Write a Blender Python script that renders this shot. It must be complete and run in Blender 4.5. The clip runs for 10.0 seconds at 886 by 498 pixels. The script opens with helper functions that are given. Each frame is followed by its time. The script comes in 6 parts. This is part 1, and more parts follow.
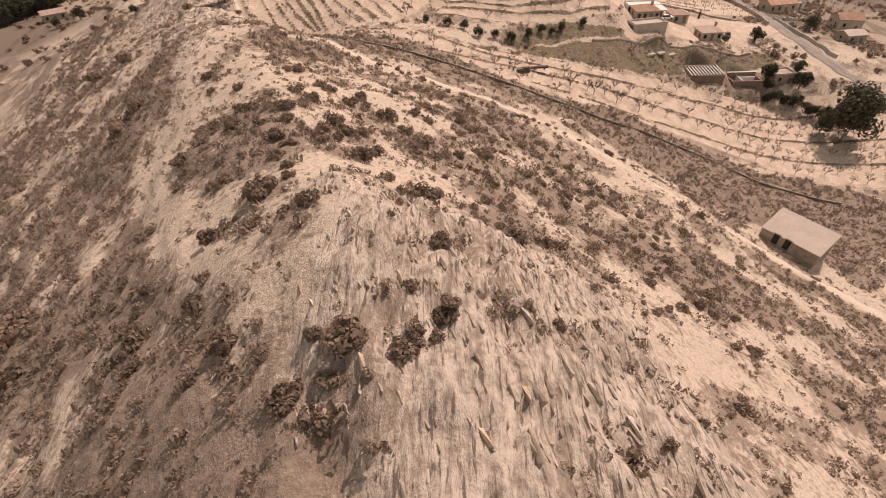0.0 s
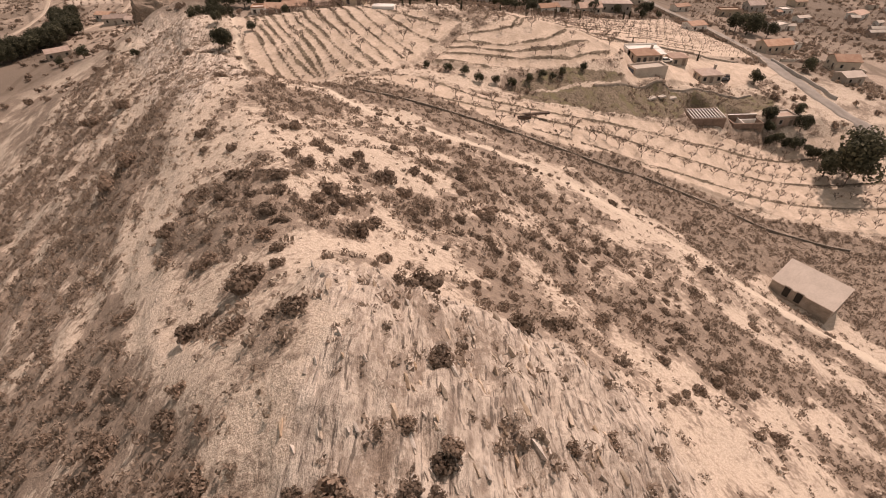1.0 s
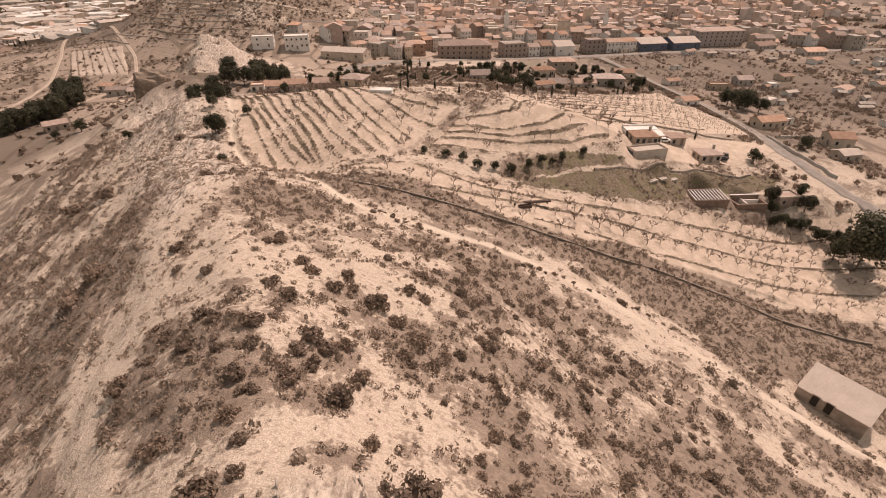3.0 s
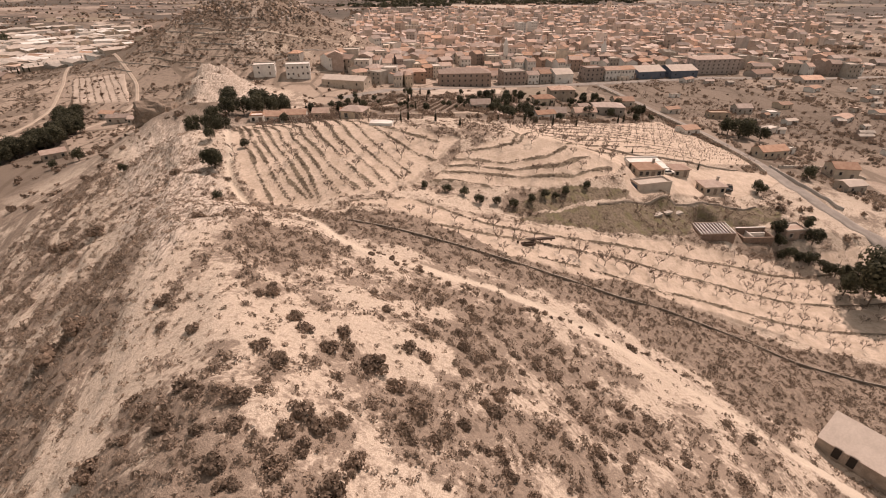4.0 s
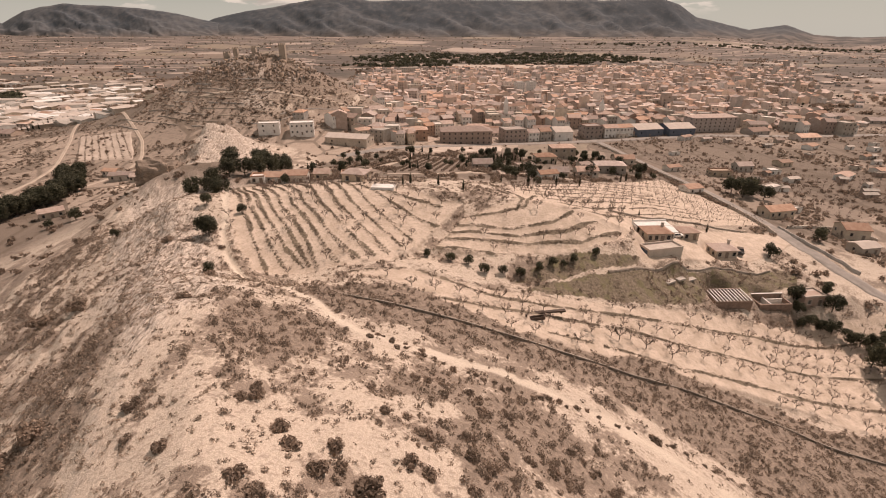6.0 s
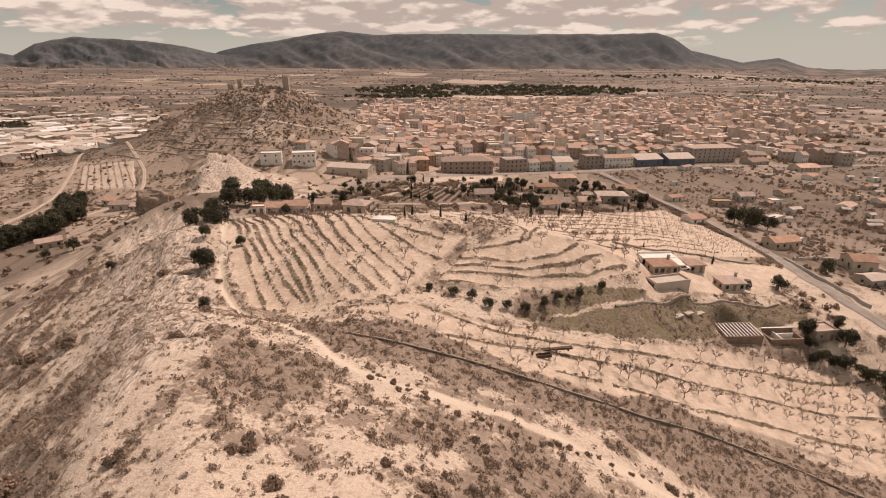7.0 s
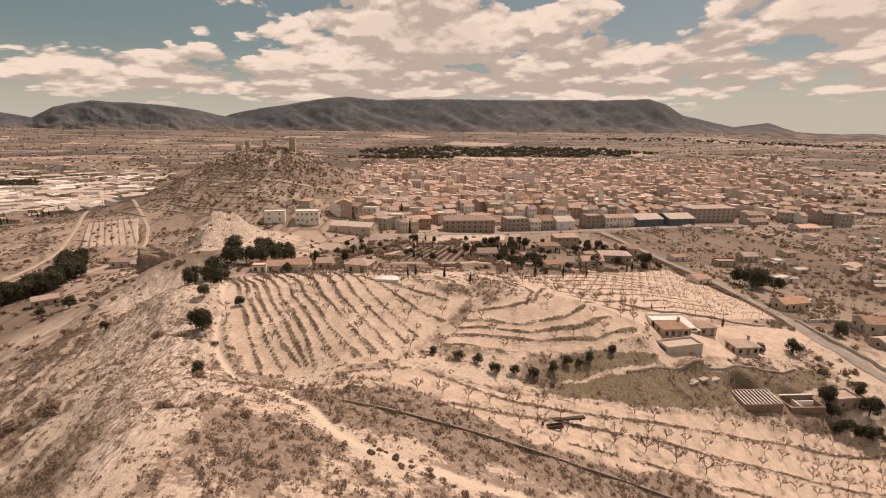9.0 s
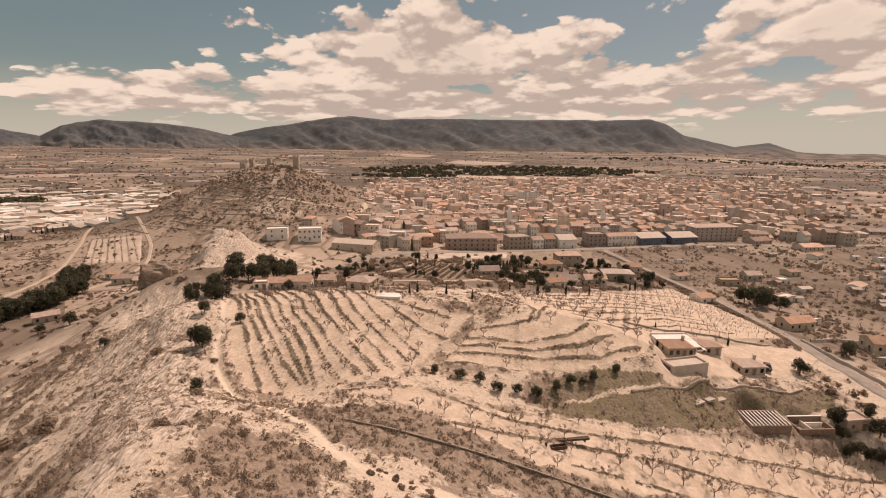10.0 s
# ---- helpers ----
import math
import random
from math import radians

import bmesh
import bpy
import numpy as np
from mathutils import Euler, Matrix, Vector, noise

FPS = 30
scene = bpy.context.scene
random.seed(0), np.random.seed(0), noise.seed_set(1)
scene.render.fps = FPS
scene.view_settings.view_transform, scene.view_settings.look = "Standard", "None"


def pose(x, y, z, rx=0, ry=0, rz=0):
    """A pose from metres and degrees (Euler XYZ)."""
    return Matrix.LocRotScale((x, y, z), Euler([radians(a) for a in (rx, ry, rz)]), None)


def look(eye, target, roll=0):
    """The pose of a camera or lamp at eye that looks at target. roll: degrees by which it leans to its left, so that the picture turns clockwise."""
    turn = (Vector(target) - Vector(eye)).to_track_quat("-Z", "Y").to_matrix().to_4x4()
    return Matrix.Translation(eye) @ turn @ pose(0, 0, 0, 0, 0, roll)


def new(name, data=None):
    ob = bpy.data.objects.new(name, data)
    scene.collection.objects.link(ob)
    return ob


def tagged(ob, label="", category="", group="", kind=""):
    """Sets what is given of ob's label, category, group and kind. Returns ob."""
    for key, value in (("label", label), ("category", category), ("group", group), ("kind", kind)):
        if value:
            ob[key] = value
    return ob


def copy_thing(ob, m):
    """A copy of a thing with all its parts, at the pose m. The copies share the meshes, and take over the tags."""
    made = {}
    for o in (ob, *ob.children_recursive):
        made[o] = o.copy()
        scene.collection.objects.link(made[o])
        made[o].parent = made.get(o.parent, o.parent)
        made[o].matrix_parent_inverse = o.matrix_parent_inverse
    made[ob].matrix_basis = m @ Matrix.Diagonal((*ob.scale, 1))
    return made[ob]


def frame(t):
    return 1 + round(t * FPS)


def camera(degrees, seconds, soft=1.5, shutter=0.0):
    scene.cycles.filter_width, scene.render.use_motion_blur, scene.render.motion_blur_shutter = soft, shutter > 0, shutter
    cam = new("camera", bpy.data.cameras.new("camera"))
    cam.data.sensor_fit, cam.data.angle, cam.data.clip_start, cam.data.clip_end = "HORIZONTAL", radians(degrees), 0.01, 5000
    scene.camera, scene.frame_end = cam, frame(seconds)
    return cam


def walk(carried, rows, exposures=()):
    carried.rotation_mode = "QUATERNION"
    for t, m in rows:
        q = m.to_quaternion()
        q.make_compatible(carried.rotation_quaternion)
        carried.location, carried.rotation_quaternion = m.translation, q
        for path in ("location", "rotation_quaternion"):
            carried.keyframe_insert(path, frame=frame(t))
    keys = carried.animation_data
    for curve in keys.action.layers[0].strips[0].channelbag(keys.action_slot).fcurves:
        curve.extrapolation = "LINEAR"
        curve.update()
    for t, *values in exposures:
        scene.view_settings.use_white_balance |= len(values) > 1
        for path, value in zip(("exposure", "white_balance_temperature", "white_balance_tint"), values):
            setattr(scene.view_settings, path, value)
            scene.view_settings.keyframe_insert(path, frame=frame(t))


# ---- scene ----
cam = camera(84.7, 10.0, soft=1.05)
# seconds, x, y, z in metres, then heading, pitch and roll in degrees
ROWS = [
    (0.0, 0.002, -0.005, 50.001, 0.396, -41.957, -0.731),
    (0.5, -0.046, 2.635, 50.868, 0.335, -40.431, -0.595),
    (1.0, -0.050, 5.399, 51.863, 0.303, -38.883, -0.500),
    (1.5, -0.031, 7.987, 52.752, 0.144, -37.335, -0.393),
    (2.0, -0.077, 10.873, 53.794, 0.089, -35.670, -0.262),
    (2.5, -0.132, 13.187, 54.535, -0.052, -34.106, -0.140),
    (3.0, -0.189, 15.465, 55.156, -0.205, -32.591, -0.048),
    (4.5, -0.598, 22.286, 57.125, -0.264, -28.753, 0.054),
    (5.0, -0.658, 24.049, 57.544, -0.202, -27.272, 0.035),
    (5.5, -0.796, 25.688, 57.837, -0.171, -25.800, 0.057),
    (7.0, -1.570, 30.102, 58.315, -0.132, -20.973, 0.153),
    (7.5, -1.816, 31.082, 58.407, 0.053, -19.414, 0.254),
    (8.0, -2.084, 31.805, 58.447, 0.067, -17.651, 0.343),
    (8.5, -2.300, 32.305, 58.390, 0.014, -16.020, 0.351),
    (9.0, -2.457, 32.642, 58.315, -0.020, -14.209, 0.403),
    (9.5, -2.498, 32.839, 58.152, 0.024, -12.786, 0.457),
    (10.0, -2.411, 32.977, 57.928, 0.268, -12.058, 0.534),
]
walk(cam, [(t, pose(x, y, z, 90 + pitch, 0, yaw) @ pose(0, 0, 0, 0, 0, roll)) for t, x, y, z, yaw, pitch, roll in ROWS],
     ((0.0, 0.19, 7650, 30), (5.5, 0.19, 7600, 29.5), (8.0, 0.15, 7950, 29.5), (10.0, 0.17, 8200, 31)))


# ---- light ----
SUN_HEIGHT, SUN_BEARING = 52.0, 38.0  # degrees above the horizon, and from straight ahead towards the right
sun = new("sun", bpy.data.lights.new("sun", "SUN"))
sun.data.energy, sun.data.angle, sun.data.color = 3.45, radians(0.6), (1.0, 0.93, 0.84)
sun_from = Vector((math.sin(radians(SUN_BEARING)) * math.cos(radians(SUN_HEIGHT)), math.cos(radians(SUN_BEARING)) * math.cos(radians(SUN_HEIGHT)), math.sin(radians(SUN_HEIGHT))))
sun.matrix_world = look(sun_from * 100, (0, 0, 0))


def link(nt, a, b):
    nt.links.new(a, b)


def num(nt, op, a, b=None, c=None, clamp=False):
    n = nt.nodes.new("ShaderNodeMath")
    n.operation, n.use_clamp = op, clamp
    for k, v in enumerate((a, b, c)):
        if v is None:
            continue
        if isinstance(v, (int, float)):
            n.inputs[k].default_value = v
        else:
            link(nt, v, n.inputs[k])
    return n.outputs[0]


def mixed(nt, fac, a, b, how="MIX"):
    n = nt.nodes.new("ShaderNodeMixRGB")
    n.blend_type = how
    for k, v in enumerate((fac, a, b)):
        if isinstance(v, (int, float)):
            n.inputs[k].default_value = v
        elif isinstance(v, tuple):
            n.inputs[k].default_value = (*v, 1)
        else:
            link(nt, v, n.inputs[k])
    return n.outputs[0]


def ramp(nt, fac, a, b):
    """0 below a, 1 above b, smooth between."""
    n = nt.nodes.new("ShaderNodeMapRange")
    n.interpolation_type = "SMOOTHSTEP"
    link(nt, fac, n.inputs[0])
    n.inputs[1].default_value, n.inputs[2].default_value = a, b
    return n.outputs[0]


def grain(nt, where, scale, detail=4.0, stretch=None, rough=0.55, turn=0.0):
    if stretch or turn:
        m = nt.nodes.new("ShaderNodeMapping")
        m.inputs["Scale"].default_value = stretch or (1, 1, 1)
        m.inputs["Rotation"].default_value = (0, 0, turn)
        link(nt, where, m.inputs[0])
        where = m.outputs[0]
    n = nt.nodes.new("ShaderNodeTexNoise")
    n.inputs["Scale"].default_value, n.inputs["Detail"].default_value, n.inputs["Roughness"].default_value = scale, detail, rough
    link(nt, where, n.inputs["Vector"])
    return n.outputs["Fac"]


def sky_world():
    world = bpy.data.worlds.new("sky")
    scene.world = world
    world.use_nodes = True
    nt = world.node_tree
    out = nt.nodes["Background"]
    sky = nt.nodes.new("ShaderNodeTexSky")
    sky.sky_type, sky.sun_disc = "NISHITA", False
    sky.sun_elevation, sky.sun_rotation = radians(SUN_HEIGHT), radians(SUN_BEARING)
    sky.dust_density, sky.altitude = 1.2, 600
    where = nt.nodes.new("ShaderNodeTexCoord").outputs["Generated"]
    parts = nt.nodes.new("ShaderNodeSeparateXYZ")
    link(nt, where, parts.inputs[0])
    x, y, z = parts.outputs
    flat = num(nt, "SQRT", num(nt, "ADD", num(nt, "MULTIPLY", x, x), num(nt, "MULTIPLY", y, y)))
    rise = num(nt, "DIVIDE", z, num(nt, "MAXIMUM", flat, 0.02))
    bearing = num(nt, "ARCTAN2", x, y)

    def cloud(shift):
        v = nt.nodes.new("ShaderNodeCombineXYZ")
        e = num(nt, "ADD", rise, shift)
        # the layers crowd together towards the horizon
        lift = num(nt, "LOGARITHM", num(nt, "ADD", num(nt, "MAXIMUM", e, 0.0), 0.05), 2.718)
        link(nt, num(nt, "MULTIPLY", bearing, 3.4), v.inputs[0])
        link(nt, num(nt, "MULTIPLY", lift, 1.55), v.inputs[1])
        v.inputs[2].default_value = 4.3
        big = grain(nt, v.outputs[0], 1.0, 3.0)
        fine = grain(nt, v.outputs[0], 4.5, 9.0, rough=0.6)
        puff = nt.nodes.new("ShaderNodeTexVoronoi")
        puff.feature = "SMOOTH_F1"
        puff.inputs["Scale"].default_value, puff.inputs["Detail"].default_value, puff.inputs["Roughness"].default_value = 2.5, 3.5, 0.55
        puff.inputs["Smoothness"].default_value = 0.35
        warp = nt.nodes.new("ShaderNodeVectorMath")
        warp.operation = "ADD"
        link(nt, v.outputs[0], warp.inputs[0])
        swirl = nt.nodes.new("ShaderNodeCombineXYZ")
        link(nt, num(nt, "MULTIPLY", fine, 0.22), swirl.inputs[0])
        link(nt, num(nt, "MULTIPLY", fine, 0.16), swirl.inputs[1])
        link(nt, swirl.outputs[0], warp.inputs[1])
        link(nt, warp.outputs[0], puff.inputs["Vector"])
        body = num(nt, "ADD", num(nt, "MULTIPLY", big, 0.58), num(nt, "MULTIPLY", fine, 0.17))
        return num(nt, "ADD", body, num(nt, "MULTIPLY", num(nt, "SUBTRACT", 0.75, puff.outputs["Distance"]), 0.33))

    def mass(cx, cy, rx, ry):
        u = num(nt, "DIVIDE", num(nt, "SUBTRACT", bearing, cx), rx)
        v = num(nt, "DIVIDE", num(nt, "SUBTRACT", rise, cy), ry)
        return num(nt, "EXPONENT", num(nt, "MULTIPLY", num(nt, "ADD", num(nt, "MULTIPLY", u, u), num(nt, "MULTIPLY", v, v)), -1.0))

    banks = num(nt, "MAXIMUM", num(nt, "MAXIMUM", num(nt, "MULTIPLY", mass(-0.06, 0.175, 0.38, 0.09), 1.35), num(nt, "MULTIPLY", mass(0.74, 0.21, 0.27, 0.13), 1.3)), num(nt, "MAXIMUM", mass(0.36, 0.13, 0.36, 0.05), num(nt, "MULTIPLY", mass(0.10, 0.082, 1.0, 0.060), 1.27)))
    banks = num(nt, "MAXIMUM", banks, num(nt, "MULTIPLY", ramp(nt, num(nt, "ABSOLUTE", bearing), 1.0, 1.5), 0.6))
    # more cloud overhead, out of view, added to lift the fill light
    banks = num(nt, "MAXIMUM", banks, num(nt, "MULTIPLY", ramp(nt, rise, 0.42, 0.8), 0.85))
    here, above, over = cloud(0.0), cloud(0.012), cloud(0.045)
    thick = num(nt, "ADD", here, num(nt, "MULTIPLY", num(nt, "SUBTRACT", banks, 0.5), 0.34))
    cover = ramp(nt, thick, 0.315, 0.365)
    # bright tops, greyer undersides
    light = num(nt, "ADD", num(nt, "MULTIPLY", num(nt, "SUBTRACT", here, above), 3.2), num(nt, "MULTIPLY", num(nt, "SUBTRACT", here, over), 1.9))
    light = ramp(nt, light, -0.24, 0.40)
    light = num(nt, "MULTIPLY", light, num(nt, "SUBTRACT", 1.0, num(nt, "MULTIPLY", ramp(nt, thick, 0.50, 0.66), 0.30)))
    cover = num(nt, "MULTIPLY", cover, ramp(nt, rise, 0.02, 0.06))
    colour = mixed(nt, light, (3.8, 3.75, 3.5), (6.6, 6.6, 6.0))
    haze = ramp(nt, num(nt, "MULTIPLY", rise, -1.0), -0.14, 0.0)
    base = mixed(nt, 0.68, sky.outputs[0], (0.62, 1.40, 1.17))
    base = mixed(nt, num(nt, "MULTIPLY", haze, 0.9), base, (4.0, 4.5, 4.15))
    link(nt, mixed(nt, cover, base, colour), out.inputs[0])
    out.inputs[1].default_value = 0.102


sky_world()
scene.view_settings.exposure = 0.0


# ---- materials ----
def material(name, rough=0.9, metal=0.0):
    m = bpy.data.materials.new(name)
    m.use_nodes = True
    nt = m.node_tree
    b = nt.nodes["Principled BSDF"]
    b.inputs["Roughness"].default_value, b.inputs["Metallic"].default_value = rough, metal
    b.inputs["Specular IOR Level"].default_value = 0.25
    return m, nt, b


def relief(nt, b, h, strength, distance):
    n = nt.nodes.new("ShaderNodeBump")
    n.inputs["Strength"].default_value, n.inputs["Distance"].default_value = strength, distance
    link(nt, h, n.inputs["Height"])
    link(nt, n.outputs[0], b.inputs["Normal"])


def spot(nt):
    return nt.nodes.new("ShaderNodeTexCoord").outputs["Object"]


def rough_paint(name, dark, light, scale=1.0, bump=0.02, rough=0.9, vary=0.0, island=False, metal=0.0):
    """A weathered surface between two colours; vary: how far one object differs from the next."""
    m, nt, b = material(name, rough, metal)
    p = spot(nt)
    n = num(nt, "ADD", num(nt, "MULTIPLY", grain(nt, p, 0.7 * scale, 3), 0.55), num(nt, "MULTIPLY", grain(nt, p, 7.0 * scale, 5), 0.45))
    c = mixed(nt, ramp(nt, n, 0.3, 0.7), dark, light)
    if vary:
        r = nt.nodes.new("ShaderNodeNewGeometry").outputs["Random Per Island"] if island else nt.nodes.new("ShaderNodeObjectInfo").outputs["Random"]
        hue = nt.nodes.new("ShaderNodeHueSaturation")
        link(nt, c, hue.inputs["Color"])
        link(nt, num(nt, "ADD", num(nt, "MULTIPLY", r, 2 * vary), 1 - vary), hue.inputs["Value"])
        link(nt, num(nt, "ADD", num(nt, "MULTIPLY", num(nt, "FRACT", num(nt, "MULTIPLY", r, 7.31)), 0.7), 0.65), hue.inputs["Saturation"])
        c = hue.outputs[0]
    link(nt, c, b.inputs["Base Color"])
    if bump:
        relief(nt, b, n, 0.5, bump)
    return m


def leafy(name, dark, light, vary=0.25):
    m, nt, b = material(name, 0.75)
    r = nt.nodes.new("ShaderNodeNewGeometry").outputs["Random Per Island"]
    o = nt.nodes.new("ShaderNodeObjectInfo").outputs["Random"]
    c = mixed(nt, r, dark, light)
    hue = nt.nodes.new("ShaderNodeHueSaturation")
    link(nt, c, hue.inputs["Color"])
    link(nt, num(nt, "ADD", num(nt, "MULTIPLY", o, 2 * vary), 1 - vary), hue.inputs["Value"])
    link(nt, hue.outputs[0], b.inputs["Base Color"])
    thin = nt.nodes.new("ShaderNodeBsdfTranslucent")
    link(nt, hue.outputs[0], thin.inputs["Color"])
    both = nt.nodes.new("ShaderNodeMixShader")
    both.inputs[0].default_value = 0.4
    link(nt, b.outputs[0], both.inputs[1])
    link(nt, thin.outputs[0], both.inputs[2])
    link(nt, both.outputs[0], nt.nodes["Material Output"].inputs["Surface"])
    return m


SHRUB = leafy("shrub_leaf", (0.18, 0.133, 0.10), (0.38, 0.285, 0.22))
BUSH = leafy("low_bush_leaf", (0.21, 0.162, 0.126), (0.43, 0.335, 0.265))
HEATH = leafy("dry_heath", (0.16, 0.122, 0.094), (0.36, 0.285, 0.22))
PINE = leafy("pine_needles", (0.04, 0.041, 0.027), (0.12, 0.115, 0.072))
CYPRESS = leafy("cypress_leaf", (0.03, 0.032, 0.022), (0.08, 0.078, 0.05))
TWIG = leafy("almond_twig", (0.11, 0.078, 0.062), (0.25, 0.185, 0.15))
BARK = rough_paint("bark", (0.10, 0.078, 0.063), (0.22, 0.175, 0.145), 3)
PLASTER = rough_paint("lime_plaster", (0.40, 0.335, 0.275), (0.60, 0.52, 0.44), 0.5, 0.01, vary=0.30)
PLASTER_FAR = rough_paint("plaster_of_the_town", (0.50, 0.40, 0.34), (0.74, 0.625, 0.55), 0.3, 0, vary=0.34, island=True)
WHITE = rough_paint("whitewash", (0.62, 0.58, 0.54), (0.80, 0.77, 0.73), 0.6, 0.006)
BRICK = rough_paint("brick_render", (0.30, 0.22, 0.18), (0.45, 0.345, 0.29), 0.8, 0.01, vary=0.2)
TILE = rough_paint("clay_roof", (0.32, 0.21, 0.165), (0.47, 0.345, 0.28), 0.8, 0.02, vary=0.25)
TILE_FAR = rough_paint("roofs_of_the_town", (0.34, 0.23, 0.185), (0.52, 0.385, 0.32), 0.4, 0, vary=0.45, island=True)
SHEET = rough_paint("fibre_cement_sheet", (0.44, 0.37, 0.32), (0.56, 0.48, 0.42), 0.5, 0.01)
CONCRETE = rough_paint("old_concrete", (0.34, 0.30, 0.26), (0.52, 0.46, 0.41), 0.7, 0.02)
# old brick, darkened in its base colour for walls turned from the sun
RUIN_BRICK = rough_paint("weathered_brick_in_shade", (0.17, 0.118, 0.092), (0.30, 0.215, 0.17), 1.5, 0.03)
# the shade on the channel wall's face is put into this dark colour
CHANNEL_STONE = rough_paint("channel_stone_in_shade", (0.10, 0.078, 0.062), (0.22, 0.175, 0.14), 0.9, 0.05)
STONE = rough_paint("dry_stone", (0.26, 0.215, 0.18), (0.48, 0.41, 0.35), 1.2, 0.06, vary=0.2)
CASTLE = rough_paint("castle_stone", (0.30, 0.24, 0.19), (0.46, 0.38, 0.31), 0.4, 0.05)
ASPHALT = rough_paint("worn_road", (0.20, 0.175, 0.155), (0.33, 0.29, 0.26), 0.4, 0.005)
BLUE = rough_paint("blue_gable", (0.09, 0.11, 0.145), (0.15, 0.17, 0.21), 0.5, 0)
TIMBER = rough_paint("grey_timber", (0.16, 0.125, 0.10), (0.30, 0.24, 0.20), 2, 0.01)
RUST = rough_paint("rusty_steel", (0.05, 0.038, 0.032), (0.12, 0.08, 0.06), 2, 0.005, 0.7)
DARK = rough_paint("dark_opening", (0.018, 0.015, 0.013), (0.04, 0.034, 0.03), 1, 0, 0.5)
GLASS, _nt, _b = material("window_glass", 0.08)
_b.inputs["Base Color"].default_value, _b.inputs["Specular IOR Level"].default_value = (0.025, 0.027, 0.03, 1), 0.6


# ---- the lie of the land ----
def smooth(a, b, v):
    u = np.clip((v - a) / (b - a), 0, 1)
    return u * u * (3 - 2 * u)


def lattice(i, j, seed):
    """A fixed random number in 0..1 for each lattice point."""
    n = (i.astype(np.int64) * 374761393 + j.astype(np.int64) * 668265263 + seed * 1442695041) & 0xFFFFFFFF
    n = ((n ^ (n >> 13)) * 1274126177) & 0xFFFFFFFF
    n = ((n ^ (n >> 16)) * 2246822519) & 0xFFFFFFFF
    return ((n ^ (n >> 15)) & 0xFFFFFF) / float(0xFFFFFF)


def vnoise(x, y, seed=0):
    """Smooth value noise, -1..1."""
    i, j = np.floor(x), np.floor(y)
    u, v = x - i, y - j
    u, v = u * u * u * (u * (6 * u - 15) + 10), v * v * v * (v * (6 * v - 15) + 10)
    a, b = lattice(i, j, seed), lattice(i + 1, j, seed)
    c, d = lattice(i, j + 1, seed), lattice(i + 1, j + 1, seed)
    return 2 * ((a * (1 - u) + b * u) * (1 - v) + (c * (1 - u) + d * u) * v) - 1


def fbm(x, y, octaves=4, seed=0):
    total, size = 0, 1.0
    for k in range(octaves):
        total = total + size * vnoise(x, y, seed + k)
        x, y, size = x * 2.03 + 17.7, y * 2.03 - 9.1, size * 0.5
    return total


def bump(x, y, cx, cy, rx, ry, power=2.0, turn=0.0):
    c, s = np.cos(turn), np.sin(turn)
    dx, dy = x - cx, y - cy
    u, v = (c * dx + s * dy) / rx, (-s * dx + c * dy) / ry
    return np.exp(-(u * u + v * v) ** (power / 2))


def crest_x(y):
    """The line of the ridge's crest."""
    return -2 - 0.24 * np.maximum(y, -40) - 0.0016 * np.clip(y, -40, 150) ** 2


RIDGE = (34.86, -7.34, -8.62, 2.55, 3.50, 13.30, -0.38, -9.50, -25.45, 16.82, -69.97, 26.30, 12.48)


def basis(x, y):
    y = np.clip(y, -40, 152)
    d = np.clip(x - crest_x(y), -170, 170)
    s, d, y = np.sqrt(d * d + 36) / 100, d / 100, y / 100
    return np.stack([np.ones_like(d), y, y * y, y ** 3, d, d * d, d ** 3, d * y, d * d * y, d * y * y, s, s * y, s * y * y], -1)


def knolls(x, y):
    return (5.0 * bump(x, y, -70, 147, 13, 16) - 6.5 * bump(x, y, -36, 117, 15, 12) + 3.5 * bump(x, y, -42, 84, 12, 16)
            + 2.5 * bump(x, y, -2, 24, 12, 9) + 4.0 * bump(x, y, 34, 145, 20, 18) + 2.5 * bump(x, y, 100, 176, 25, 20))


def plain(x, y):
    """The far country: a rise behind the orchards that falls to the plain with the town, and its hills."""
    rise = np.interp(y, (130, 150, 200, 300, 420, 600, 1000, 5000), (16, 17, 9, -9, -24, -28, -31, -60))
    base = -22 - 9 * smooth(300, 1000, y) + 62 * smooth(1300, 3500, y) * (1 - 0.85 * smooth(0.42, 0.80, x / np.maximum(y, 200)))
    z = base + np.maximum(rise - base, 0) * np.exp(-((x + 10) / 130) ** 2)
    z = z + 46 * bump(x, y, -150, 472, 92, 76, 2.1) + 17 * bump(x, y, -190, 450, 120, 100, 2)
    z = z + (24 + 4.5 * fbm(x / 7, y / 9, 4, 81)) * bump(x, y, -123, 290, 22, 34, 2.0) + 14 * bump(x, y, -100, 215, 28, 40, 2)
    return z


def height(x, y, detail=True):
    x, y = np.asarray(x, float), np.asarray(y, float)
    near = basis(x, y) @ np.array(RIDGE) + knolls(x, y)
    floor = -23.0
    near = floor + 5 * np.logaddexp(0, np.clip((near - floor) / 5, -30, 60))
    w = smooth(132, 205, y)
    w = np.maximum(w, smooth(160, 300, np.abs(x)))
    return near * (1 - w) + plain(x, y) * w


